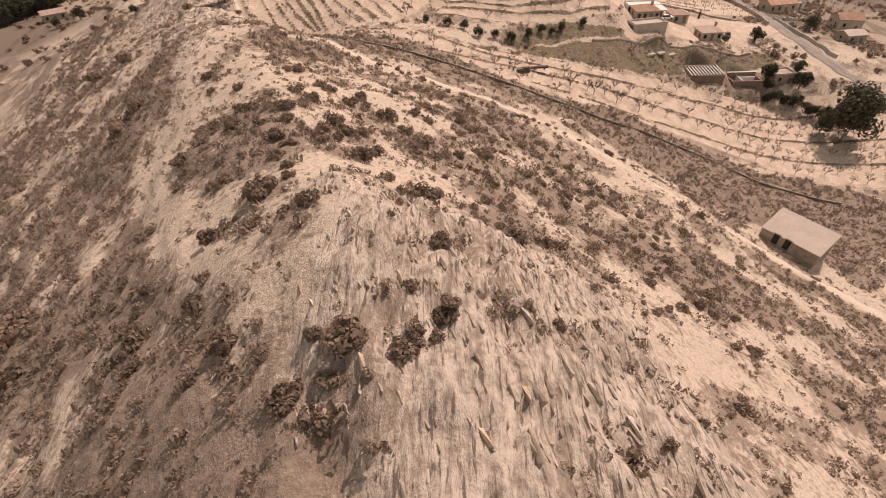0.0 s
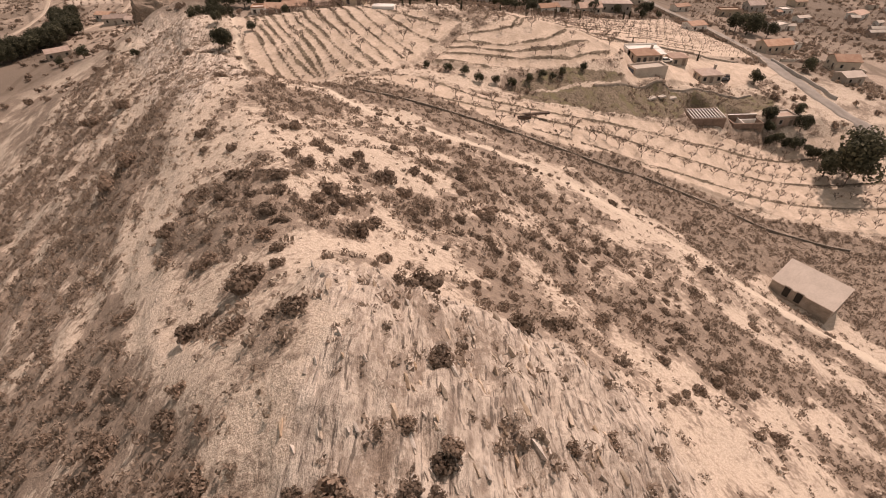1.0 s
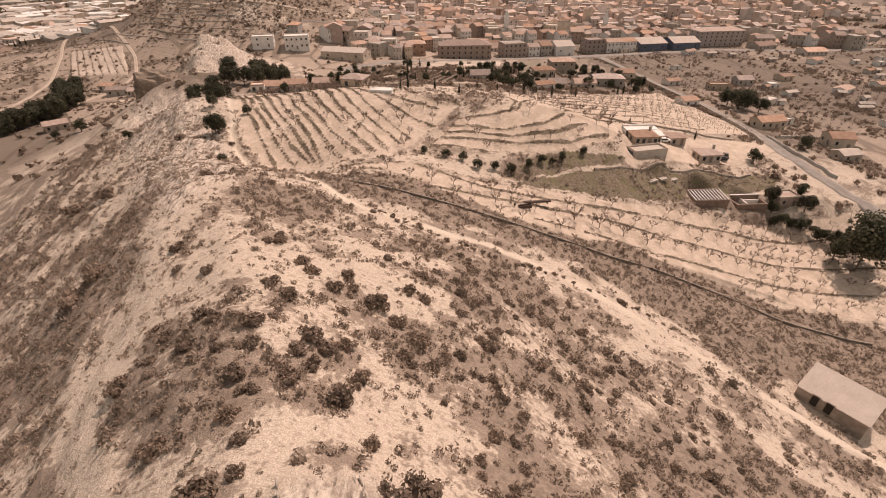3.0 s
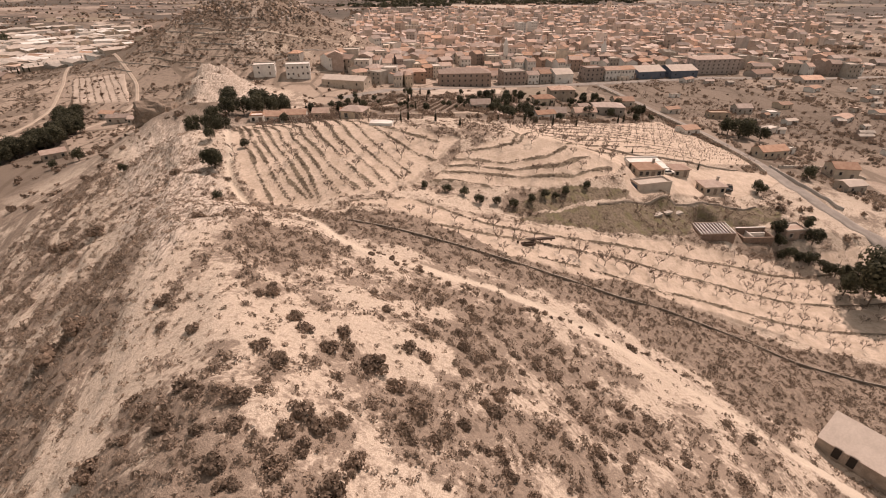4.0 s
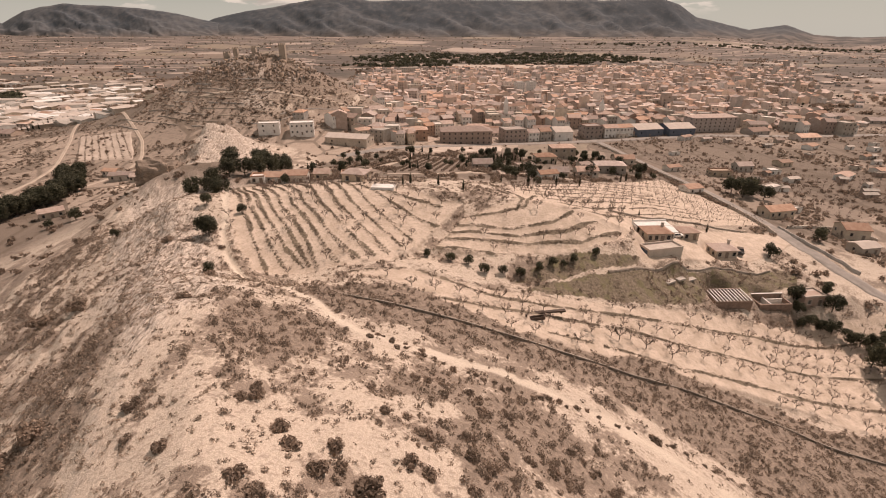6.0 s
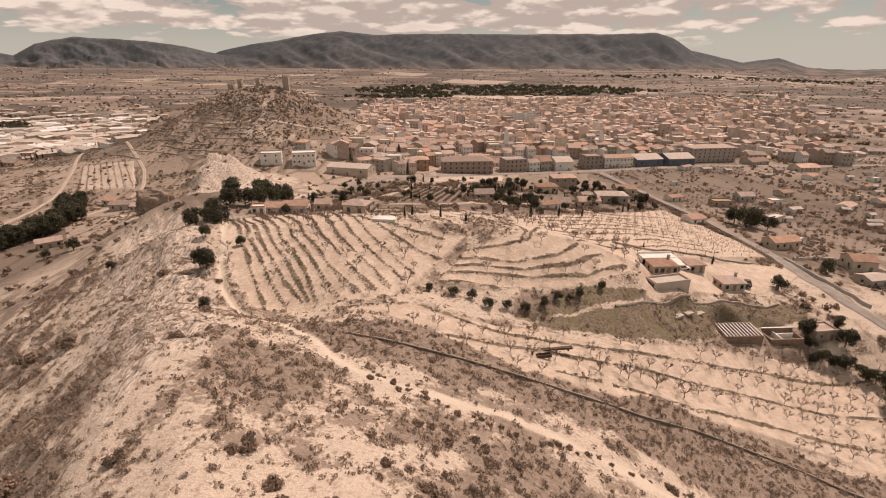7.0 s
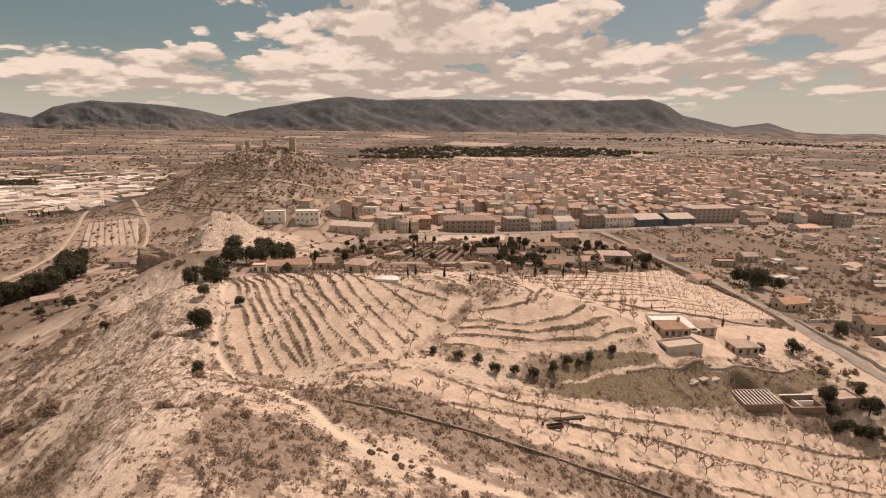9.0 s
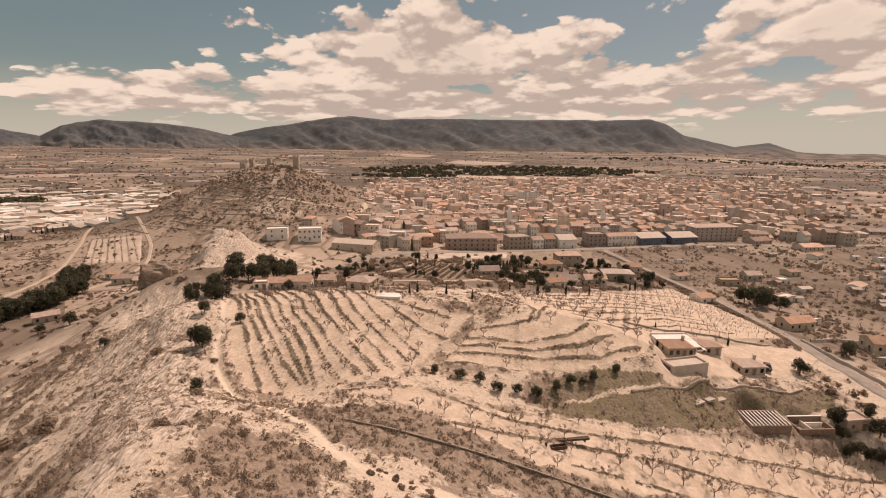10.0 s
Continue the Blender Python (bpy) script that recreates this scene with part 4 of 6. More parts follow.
CRAG = rough_paint("crest_limestone", (0.30, 0.238, 0.19), (0.58, 0.485, 0.40), 2.2, 0.10, vary=0.25)
SLABS = [slab(k) for k in range(6)]
r7 = np.random.RandomState(77)
rx, ry = np.concatenate([r7.uniform(-95, 30, 21000), r7.uniform(-12, 26, 3000)]), np.concatenate([r7.uniform(-6, 165, 21000), r7.uniform(-2, 38, 3000)])
rr = masks(rx, ry)[3]
keep = (r7.rand(24000) < 0.26 * np.clip(rr - 0.15, 0, 1) * np.where(ry > 45, 0.55, 1)) & (rr > 0.2)
rx, ry = rx[keep], ry[keep]
rz, rs = on_ground(rx, ry), 0.35 + 0.5 * r7.rand(len(rx)) ** 2
lead = [int(i) for i in np.argsort(np.hypot(rx, ry - 18) - 20 * rs)[:200]]
slab_meshes = [mesh_from("rock_slab", v, f, CRAG) for v, f in SLABS]
for i in lead:
    ob = new("rock_slab", slab_meshes[i % 6])
    ob.matrix_basis = pose(rx[i], ry[i], rz[i] - 0.22 * rs[i], rnd.uniform(-9, 9), rnd.uniform(-20, 20), 16 + rnd.uniform(-7, 7)) @ Matrix.Diagonal((rs[i] * 1.1, rs[i] * rnd.uniform(0.8, 1.5), rs[i] * rnd.uniform(0.7, 1.2), 1))
    tagged(ob, "pale upturned limestone slab on the crest", "rock", "rock slabs on the crest")
done = set(lead)
spread("crest_rocks", SLABS, [(rx[i], ry[i], rz[i] - 0.1 * rs[i], 0.8 * rs[i], 1.25, 0.3 + 0.5 * (rs[i] - 0.5), i) for i in range(len(rx)) if i not in done], CRAG, "pale limestone slabs and rubble along the crest", "rocks")


# ---- orchard trees ----
def almond(seed, n_leaf=300, corners=4):
    r = random.Random(seed)
    wood = [limb([(0, 0, -0.3), (0.06, 0.03, 0.5), (0.02, 0.1, 1.0)], [0.12, 0.09, 0.075])]
    tips = []
    n = 5
    for k in range(n):
        a = 2 * math.pi * (k + 0.3 * r.random()) / n
        out, up = 1.0 + 0.5 * r.random(), 1.1 + 0.7 * r.random()
        p1 = (0.5 * out * math.cos(a), 0.5 * out * math.sin(a), 1.0 + up * 0.5)
        p2 = (1.3 * out * math.cos(a + 0.2), 1.3 * out * math.sin(a + 0.2), 1.1 + up * 1.1)
        wood.append(limb([(0.02, 0.08, 0.95), p1, p2], [0.042, 0.03, 0.012], 4))
        for _ in range(4):
            b = a + r.uniform(-0.9, 0.9)
            q = (p1[0] + r.uniform(0.4, 0.9) * math.cos(b), p1[1] + r.uniform(0.4, 0.9) * math.sin(b), p1[2] + r.uniform(0.4, 1.1))
            wood.append(limb([p1, q], [0.04, 0.015], 3))
            tips.append((*q, 0.42))
        tips.append((*p2, 0.5))
    return joined(wood), leaves(tips, n_leaf, 0.09, seed, 0.9, corners)


ALMONDS = []
for k in range(4):
    (wv, wf), (cv, cf) = almond(k)
    kind = thing("almond_tree", "bare almond tree with thin greyish-pink twigs on pale soil", "tree", 30 + 6 * k, 112, group="almond trees in the orchards")
    part("trunk", mesh_from("trunk", wv, wf, BARK), BARK, kind)
    part("crown", mesh_from("crown", cv, cf, TWIG), TWIG, kind, "thin bare twigs")
    ALMONDS.append(kind)


def rows_in(ring, along, gap, between, start=(0, 0)):
    """Planting places in rows inside a ring."""
    c, s = math.cos(radians(along)), math.sin(radians(along))
    out = []
    for i in range(-45, 46):
        for j in range(-45, 46):
            u, v = i * gap + rnd.uniform(-0.5, 0.5), j * between + rnd.uniform(-0.4, 0.4)
            out.append((start[0] + c * u - s * v, start[1] + s * u + c * v))
    p = np.array(out)
    b = np.full(len(p), 1e9)
    for line in BANKS:
        b = np.minimum(b, from_line(p[:, 0], p[:, 1], line))
    ok = within(p[:, 0], p[:, 1], ring) & (b > 0.7)
    return p[ok & (np.hypot(p[:, 0] - 40, p[:, 1] - 112) < 400)]


sites = np.concatenate([rows_in(FRONT_FIELD, 8, 4.6, 4.4, (30, 112)), rows_in(LEFT_FIELD, 117, 5.0, 4.2, (-40, 150)), rows_in(RIGHT_FIELD, 22, 4.7, 5.0, (40, 160))])
sites = sites[np.argsort(np.hypot(sites[:, 0], sites[:, 1] - 40))]
for n, (x, y) in enumerate(sites[:290]):
    if rnd.random() < 0.1:
        continue
    s = rnd.uniform(0.55, 0.82)
    plant("almond_tree", "bare almond tree with thin greyish-pink twigs on pale soil", "tree", x, y, s, ALMONDS[n % 4], rnd.random() * 360, "almond trees in the orchards")
twigs = [almond(30 + k, 190, 3) for k in range(2)]
if len(sites) > 290:
    far = [(x, y, zat(x, y), rnd.uniform(0.6, 0.95), 1, rnd.random() * 6, n) for n, (x, y) in enumerate(sites[290:])]
    spread("far_almond_crowns", [t[1] for t in twigs], far, TWIG, "bare almond trees far up the orchard", "tree")
    stem = limb([(0, 0, -0.2), (0.05, 0, 0.9), (0.1, 0.1, 2.0)], [0.14, 0.09, 0.03], 4)
    stem = (np.array([tuple(v) for v in stem[0]]), np.array([f for f in stem[1] if len(f) == 4]))
    spread("far_almond_stems", [stem], far, BARK, "stems of the almond trees far up the orchard", "tree")


# weeds along the orchard banks
r_bank = np.random.RandomState(17)
spots = []
for line in BANKS:
    p = np.array(line, float)
    d = np.concatenate([[0], np.cumsum(np.hypot(*np.diff(p, axis=0).T))])
    u = np.arange(0, d[-1], 0.34)
    bx, by = np.interp(u, d, p[:, 0]) + r_bank.normal(0, 0.22, len(u)), np.interp(u, d, p[:, 1]) + r_bank.normal(0, 0.22, len(u))
    bx, by = bx + 0.7 * vnoise(bx / 7, by / 7, 33), by + 0.7 * vnoise(bx / 7, by / 7, 34)
    inside = np.zeros(len(u), bool)
    for ring in (LEFT_FIELD, RIGHT_FIELD, FRONT_FIELD):
        inside |= within(bx, by, ring)
    inside &= vnoise(bx / 5, by / 5, 35) > -0.62
    bx, by = bx[inside], by[inside]
    spots.extend((a, b, c - 0.05, r_bank.uniform(0.3, 0.72), 0.8, r_bank.rand() * 6, k) for k, (a, b, c) in enumerate(zip(bx, by, on_ground(bx, by))))
spread("bank_weeds", HEATH_KINDS, spots, HEATH, "brown weeds along the orchard banks", "weeds")


# ---- taller trees ----
def tree_kind(name, label, height, reach, n, size, seed, m, x, y, flat=0.8, count=12, group=""):
    r = random.Random(seed)
    kind = thing(name, label, "tree", x, y, group=group)
    lob = [(reach * 0.75 * (r.random() * 2 - 1), reach * 0.75 * (r.random() * 2 - 1), height * (0.35 + 0.5 * r.random()), reach * (0.35 + 0.25 * r.random())) for _ in range(count)]
    trunk = part("trunk", mesh_from("trunk", *limb([(0, 0, -0.4), (0.1, 0, height * 0.3), (0.05, 0.1, height * 0.75)], [0.26, 0.2, 0.06], 6), BARK), BARK, kind)
    for lx, ly, lz, lr in lob[:4]:
        part("limb", mesh_from("limb", *limb([(0.08, 0.03, height * 0.3), (lx * 0.5, ly * 0.5, (lz + height * 0.3) / 2), (lx, ly, lz)], [0.1, 0.07, 0.02], 4), BARK), BARK, trunk)
    part("crown", mesh_from("crown", *leaves(lob, n, size, seed, flat), m), m, kind)
    return kind


def spire_kind(name, label, height, reach, n, seed, m, x, y, group=""):
    kind = thing(name, label, "tree", x, y, group=group)
    lob = [(0, 0, height * (0.12 + 0.8 * k / 9), reach * (1.0 - 0.75 * (k / 9) ** 1.5)) for k in range(10)]
    part("trunk", mesh_from("trunk", *limb([(0, 0, -0.3), (0, 0, height * 0.5)], [0.16, 0.08]), BARK), BARK, kind)
    part("crown", mesh_from("crown", *leaves(lob, n, 0.24, seed, 1.1), m), m, kind)
    return kind


PINES = [tree_kind("pine_tree", "dark green pine with a broad ragged crown", 7.2, 2.9, 1900, 0.25, 70 + k, PINE, x, y, 1.0, 17) for k, (x, y) in enumerate([(-79.7, 203), (-83.5, 184.4)])]
BROAD = tree_kind("holm_oak", "round dark evergreen oak", 4.6, 2.3, 1000, 0.22, 81, PINE, 107, 172, 0.95)
CYP = spire_kind("cypress_tree", "narrow dark cypress in a row", 6.0, 0.65, 260, 90, CYPRESS, -57.4, 228)
POPLAR = spire_kind("young_cypress", "slim bushy conifer in a garden row", 5.0, 0.9, 220, 92, PINE, 16, 285, "conifers of the garden row")
for x, y, s in [(-76, 208, 1.0), (-73, 214, 1.15), (-70, 221, 1.0), (-77, 226, 1.25), (-84, 216, 1.05), (-66, 226, 0.9), (-80, 238, 1.2), (-72, 240, 1.1), (-88, 227, 0.9),
                (-76, 181, 0.9), (-70, 174, 0.75), (-80, 190, 1.0), (-60, 143.5, 0.42), (-53, 127.8, 0.72), (-54.5, 129.5, 0.6)]:
    plant("pine_tree", "dark green pine with a broad ragged crown", "tree", x, y, s, PINES[int(x) % 2], rnd.random() * 360)
for x, y, s in [(-46.4, 112.4, 0.5), (-50.5, 141, 0.5), (-84.5, 142.4, 0.5), (-149, 212, 1.1), (-155, 205, 0.8)]:
    plant("holm_oak", "small round dark evergreen tree on the slope", "tree", x, y, s, BROAD, rnd.random() * 360)
TALL = tree_kind("tall_pine", "tall dense dark pine at the end of the orchard", 16, 5.6, 3200, 0.42, 88, PINE, 114.5, 125.5, 1.15, 22)
plant("tall_pine", "tall dark pine behind the end of the orchard", "tree", 119.5, 130, 0.72, TALL, 140)
for x, y, s in [(111.5, 130.5, 0.9), (101.5, 147.5, 0.55), (102.5, 151.5, 0.7), (112, 148, 0.75), (113, 153, 0.6), (101, 143.5, 0.5), (103.3, 144, 0.5), (106, 143, 0.5), (108.5, 142, 0.6), (111.5, 139.5, 0.6), (114, 138, 0.55), (117, 137.5, 0.6), (120.6, 138, 0.6),
                (148, 257, 1.5), (154, 262, 1.3), (146, 264, 1.2), (158, 256, 1.0), (138.5, 192.5, 0.8)]:
    plant("pine_tree", "dark pine beside the farm plots", "tree", x, y, s, PINES[int(y) % 2], rnd.random() * 360)
for k in range(64):
    t = k / 63
    x, y = -197 + 44 * math.sin(t * 3) * 0.3 - 18 * t + rnd.uniform(-5, 5), 222 + 80 * t + rnd.uniform(-4, 4)
    plant("pine_tree", "dark pine in the belt below the ridge", "tree", x, y, rnd.uniform(0.7, 1.35), PINES[k % 2], rnd.random() * 360, "pines of the belt below the ridge")
for k in range(15):
    x, y = 15 + k * 1.9 + rnd.uniform(-0.4, 0.4), 286 + k * 1.4
    plant("young_cypress", "slim bushy conifer in a garden row", "tree", x, y, rnd.uniform(0.8, 1.15), POPLAR, k * 40, "conifers of the garden row")
for k in range(26):
    x, y = -354 + k * 1.0, 412 + k * 4.8
    plant("cypress_tree", "narrow dark cypress in a roadside row", "tree", x, y, rnd.uniform(0.75, 1.3), CYP, k * 50, "cypresses along the estate")
for x, y, s in [(-12, 160, 0.5), (-10, 163, 0.6), (-2, 160, 0.55), (5, 158, 0.5), (30, 196, 0.9), (44, 212, 0.8), (57, 225, 0.7), (88, 262, 0.8), (93, 268, 0.9), (64, 178, 0.4), (90, 182, 0.55)]:
    plant("cypress_tree", "narrow dark cypress in a garden", "tree", x, y, s, CYP, rnd.random() * 360)
for x, y, s in [(-4.3, 127.4, 0.4), (1, 126.1, 0.45), (5.1, 125.8, 0.48), (8.5, 124.2, 0.5), (12.7, 124.8, 0.45), (16.8, 125.1, 0.48), (21.5, 127.7, 0.45), (25.1, 130.1, 0.45), (30.8, 132.8, 0.45), (37.1, 136.6, 0.45), (28, 131, 0.35)]:
    plant("olive_tree", "small dull green olive tree on the bank", "tree", x, y, s, BROAD, rnd.random() * 360, "olive trees on the bank")


# ---- roads and the channel ----
def bent(line, step):
    """Points at even steps along a broken line, its corners rounded."""
    p = np.array(line, float)
    s = np.concatenate([[0], np.cumsum(np.hypot(*np.diff(p, axis=0).T))])
    t = np.arange(0, s[-1], step)
    q = np.stack([np.interp(t, s, p[:, 0]), np.interp(t, s, p[:, 1])], 1)
    k = max(1, int(6 / step))
    pad = np.concatenate([np.repeat(q[:1], k, 0), q, np.repeat(q[-1:], k, 0)])
    return np.stack([np.convolve(pad[:, c], np.ones(2 * k + 1) / (2 * k + 1), "valid") for c in (0, 1)], 1)


def ribbon(name, label, category, line, width, m, lift=0.12, step=2.0):
    """A road laid on the ground, with sunk edges."""
    q = bent(line, step)
    d = np.gradient(q, axis=0)
    d /= np.hypot(d[:, 0], d[:, 1])[:, None]
    side = np.stack([-d[:, 1], d[:, 0]], 1)
    offs = np.array([-0.62, -0.5, -0.25, 0, 0.25, 0.5, 0.62]) * width
    X, Y = q[:, 0][:, None] + side[:, 0][:, None] * offs, q[:, 1][:, None] + side[:, 1][:, None] * offs
    Z = on_ground(X.ravel(), Y.ravel()).reshape(X.shape)
    Z = np.maximum(Z, 0.5 * Z + 0.5 * Z.mean(1, keepdims=True)) + lift
    Z[:, 0] -= 1.0
    Z[:, -1] -= 1.0
    tagged(new(name, sheet(name, X, Y, Z, m)), label, category, kind="structure")


ribbon("road", "straight worn grey country road between farm plots", "road", ROAD, 5.0, ASPHALT, 0.2)
ribbon("road_to_town", "grey road along the edge of the town", "road", TOWN_ROAD, 8.0, ASPHALT, 0.3, 4.0)
DIRT = rough_paint("pale_dirt", (0.38, 0.30, 0.238), (0.50, 0.41, 0.335), 0.3, 0.01)
ribbon("dirt_road", "pale dirt road across the plain", "road", LEFT_ROAD, 2.4, DIRT, 0.1, 4.0)
ribbon("farm_lane", "narrow pale farm lane", "road", SIDE_ROAD, 2.2, DIRT, 0.1, 3.0)
ribbon("castle_lane", "pale lane climbing the castle hill", "road", [(-186, 408), (-150, 414), (-110, 420), (-85, 430), (-70, 436), (-60, 452)], 2.2, DIRT, 0.15, 2.0)


def channel():
    ob = thing("irrigation_channel", "low brown wall of an irrigation channel winding along the slope", "channel", -20, 99, 0, 0, kind="")
    ob.matrix_basis = pose(0, 0, 0)
    q = bent(CHANNEL, 1.2)
    d = np.gradient(q, axis=0)
    d /= np.hypot(d[:, 0], d[:, 1])[:, None]
    side = np.stack([-d[:, 1], d[:, 0]], 1)
    z = on_ground(q[:, 0], q[:, 1])
    z = np.convolve(np.pad(z, 4, mode="edge"), np.ones(9) / 9, "valid")
    for name, off, top in (("channel_wall", 0.0, 0.42),):
        rows = []
        for o, h in ((off - 0.16, -1.0), (off - 0.16, top), (off + 0.16, top), (off + 0.16, -1.0)):
            rows.append(np.column_stack([q + side * o, z + h]))
        P = np.stack(rows, 1)
        part(name, sheet(name, P[:, :, 0], P[:, :, 1], P[:, :, 2], CHANNEL_STONE), CHANNEL_STONE, ob)
    P = np.stack([np.column_stack([q + side * o, z + 0.426]) for o in (0.06, 0.15)], 1)
    part("coping", sheet("coping", P[:, :, 0], P[:, :, 1], P[:, :, 2], CONCRETE), CONCRETE, ob, "thin pale coping edge")


channel()


# ---- the shed on the slope ----
def shed():
    ob = thing("field_shed", "long stone field shed with a pale single-pitch sheet roof", "shed", 69.9, 73.3, -54, zat(69.9, 73.3))
    L, D, hf, hb = 11.2, 7.0, 2.5, 4.5
    x, y = L / 2 - 0.2, D / 2 - 0.2
    bm = bmesh.new()
    b = [bm.verts.new(p) for p in ((-x, -y, -3), (x, -y, -3), (x, y, -3), (-x, y, -3), (-x, -y, hf), (x, -y, hf), (x, y, hb), (-x, y, hb))]
    for f in ((0, 1, 5, 4), (1, 2, 6, 5), (2, 3, 7, 6), (3, 0, 4, 7), (4, 5, 6, 7)):
        bm.faces.new([b[k] for k in f])
    part("wall", bm, STONE, ob, "rough stone walls in shade")
    roof = part("roof", boxes((0, 0, 0, L, D, 0.16)), SHEET, ob, "pale fibre cement sheets")
    roof.matrix_basis = pose(0, 0, (hf + hb) / 2 + 0.12, math.degrees(math.atan2(hb - hf, D)), 0, 0)
    for k in range(10):
        s = part("roof_seam", boxes((0, 0, 0.1, 0.06, D - 0.1, 0.05)), SHEET, roof)
        s.matrix_basis = pose(-L / 2 + (k + 0.5) * L / 10, 0, 0)
    for px in (-2.4, -0.2):
        d = part("door_opening", boxes((0, 0, 0, 1.1, 0.1, 2.3)), DARK, ob, "dark open doorway")
        d.matrix_basis = pose(px, -y - 0.03, 1.7)
        part("lintel", boxes((0, -0.03, 1.25, 1.5, 0.16, 0.2)), CONCRETE, d)


shed()


# ---- farmhouses ----
villa = house("villa", "single-storey pink villa with a hipped clay roof before a white terrace", 61.6, 159, 7.2, 5.5, 2.6, 3, "hip", 1.5, fronts=(4, 1), z=None, chimney=True)
part("terrace_wall", boxes((0.8, 6.6, 1.2, 10.4, 0.3, 4.4), (5.9, 3.4, 1.0, 0.3, 6.6, 3.8), (-4.3, 4.8, 1.0, 0.3, 3.6, 3.2)), WHITE, villa, "tall whitewashed terrace wall")
part("terrace", boxes((0.8, 4.8, 2.85, 10, 3.6, 0.25), (4.7, 0.3, 2.75, 2.1, 5.4, 0.25)), WHITE, villa, "white flat terrace")
house("outbuilding", "low outbuilding with a pale tiled roof beside the villa", 77, 170.5, 5.4, 5, 2.4, 5, "hip", 1.2, fronts=(2, 1), z=None)
garage = house("garage", "long garage with a pale flat roof and a blue end door", 59.5, 149.6, 10.5, 4.6, 1.9, 14, "flat", wall=PLASTER, cover=SHEET, fronts=(0, 0), z=None, doors=0, category="garage")
gd = part("garage_door", boxes((0, 0, 0, 2.8, 0.1, 1.7)), BLUE, garage, "blue garage door")
gd.matrix_basis = pose(-5.29, 0, 0.95, 0, 0, -90)
house("farmhouse", "small pink farmhouse with a hipped terracotta roof", 87, 166.2, 7.0, 5.4, 2.5, 4, "hip", 1.6, fronts=(3, 2), z=None, chimney=True)
house("farmhouse", "plain farmhouse with a pitched roof beside the road", 144, 226, 13, 7, 3.4, 12, "gable", 1.6, fronts=(4, 1), z=None)
house("farmhouse", "pale farmhouse behind a garden wall", 160, 204, 9, 8, 4.2, -8, "gable", 1.6, fronts=(2, 2), z=None)
house("farmhouse", "low farmhouse with a sheet roof at the roadside", 152, 188, 8, 6, 3.0, 10, "gable", 1.0, cover=SHEET, fronts=(2, 1), z=None)
house("farm_store", "grey farm store half hidden by trees", 107, 152, 7, 5, 3.0, 8, "flat", wall=BRICK, cover=SHEET, fronts=(2, 1), z=None)


def ruin(label, x, y, w, d, h, turn, z, rafters):
    ob = thing("ruined_house", label, "ruin", x, y, turn, z)
    t = 0.4
    part("front_wall", boxes((0, -d / 2, h / 2 - 1, w, t, h + 2)), RUIN_BRICK, ob, "bare red brick wall")
    part("back_wall", boxes((0, d / 2, h / 2 - 0.6, w, t, h + 2.8)), RUIN_BRICK, ob)
    for s in (-1, 1):
        part("end_wall", boxes((s * (w / 2 - t / 2), 0, h / 2 - 1, t, d - t, h + 2)), RUIN_BRICK, ob)
    # under rafters the floor's near-black colour stands for the shaded inside
    part("rubble_floor", boxes((0, 0, 0.3, w - t, d - t, 0.3)), RUST if rafters else STONE, ob, "rubble floor")
    if rafters:
        for k in range(11):
            r = part("rafter", boxes((0, 0, 0, 0.26, d + 0.4, 0.2)), WHITE, ob, "pale concrete rafter")
            r.matrix_basis = pose(-w / 2 + 0.4 + k * (w - 0.8) / 10, 0, h + 0.45, 5, 0, 0)
    else:
        part("inner_wall", boxes((-1.2, 0, 0.9, 0.3, d - 0.6, 1.8), (1.5, 0.8, 0.9, 5.0, 0.3, 1.8)), WHITE, ob, "broken inner walls, pale on top")
        part("wall_cap", boxes((0, d / 2, h + 0.86, w, 0.5, 0.1)), WHITE, ob)


ruin("roofless brick farm building with bare rafters", 78, 144, 10.4, 5.6, 2.3, 3, None, True)
ruin("roofless brick ruin with broken inner walls", 93.8, 148.8, 9.6, 4.8, 1.9, 3, None, False)

# a low stack of old beams and a trough by the orchard bank
beams = thing("beam_stack", "long dark stack of old beams on the orchard bank", "stack", 20.3, 113.3, 8)
for k in range(4):
    b = part("beam", boxes((0, 0, 0, 4.2, 0.35, 0.4)), RUST, beams)
    b.matrix_basis = pose(-2.2 + 4.4 * (k % 2), 0.38 * (k // 2) - 0.2, 0.45, 0, 0, 1.5 * k - 2)
    for e in (-1.2, 1.2):
        c = part("bearer", boxes((e, 0, -0.3, 0.2, 0.5, 0.5)), RUST, b)
trough = thing("water_trough", "short dark trough in front of the beam stack", "trough", 18.2, 110.6, 12)
part("trough_side", boxes((0, -0.4, 0.4, 3.0, 0.12, 0.7), (0, 0.4, 0.4, 3.0, 0.12, 0.7)), RUST, trough)
part("trough_end", boxes((-1.45, 0, 0.4, 0.1, 0.7, 0.7), (1.45, 0, 0.4, 0.1, 0.7, 0.7)), RUST, trough)
part("post", boxes((-2.2, 0.5, 0.5, 0.3, 0.3, 1.4)), RUST, trough)


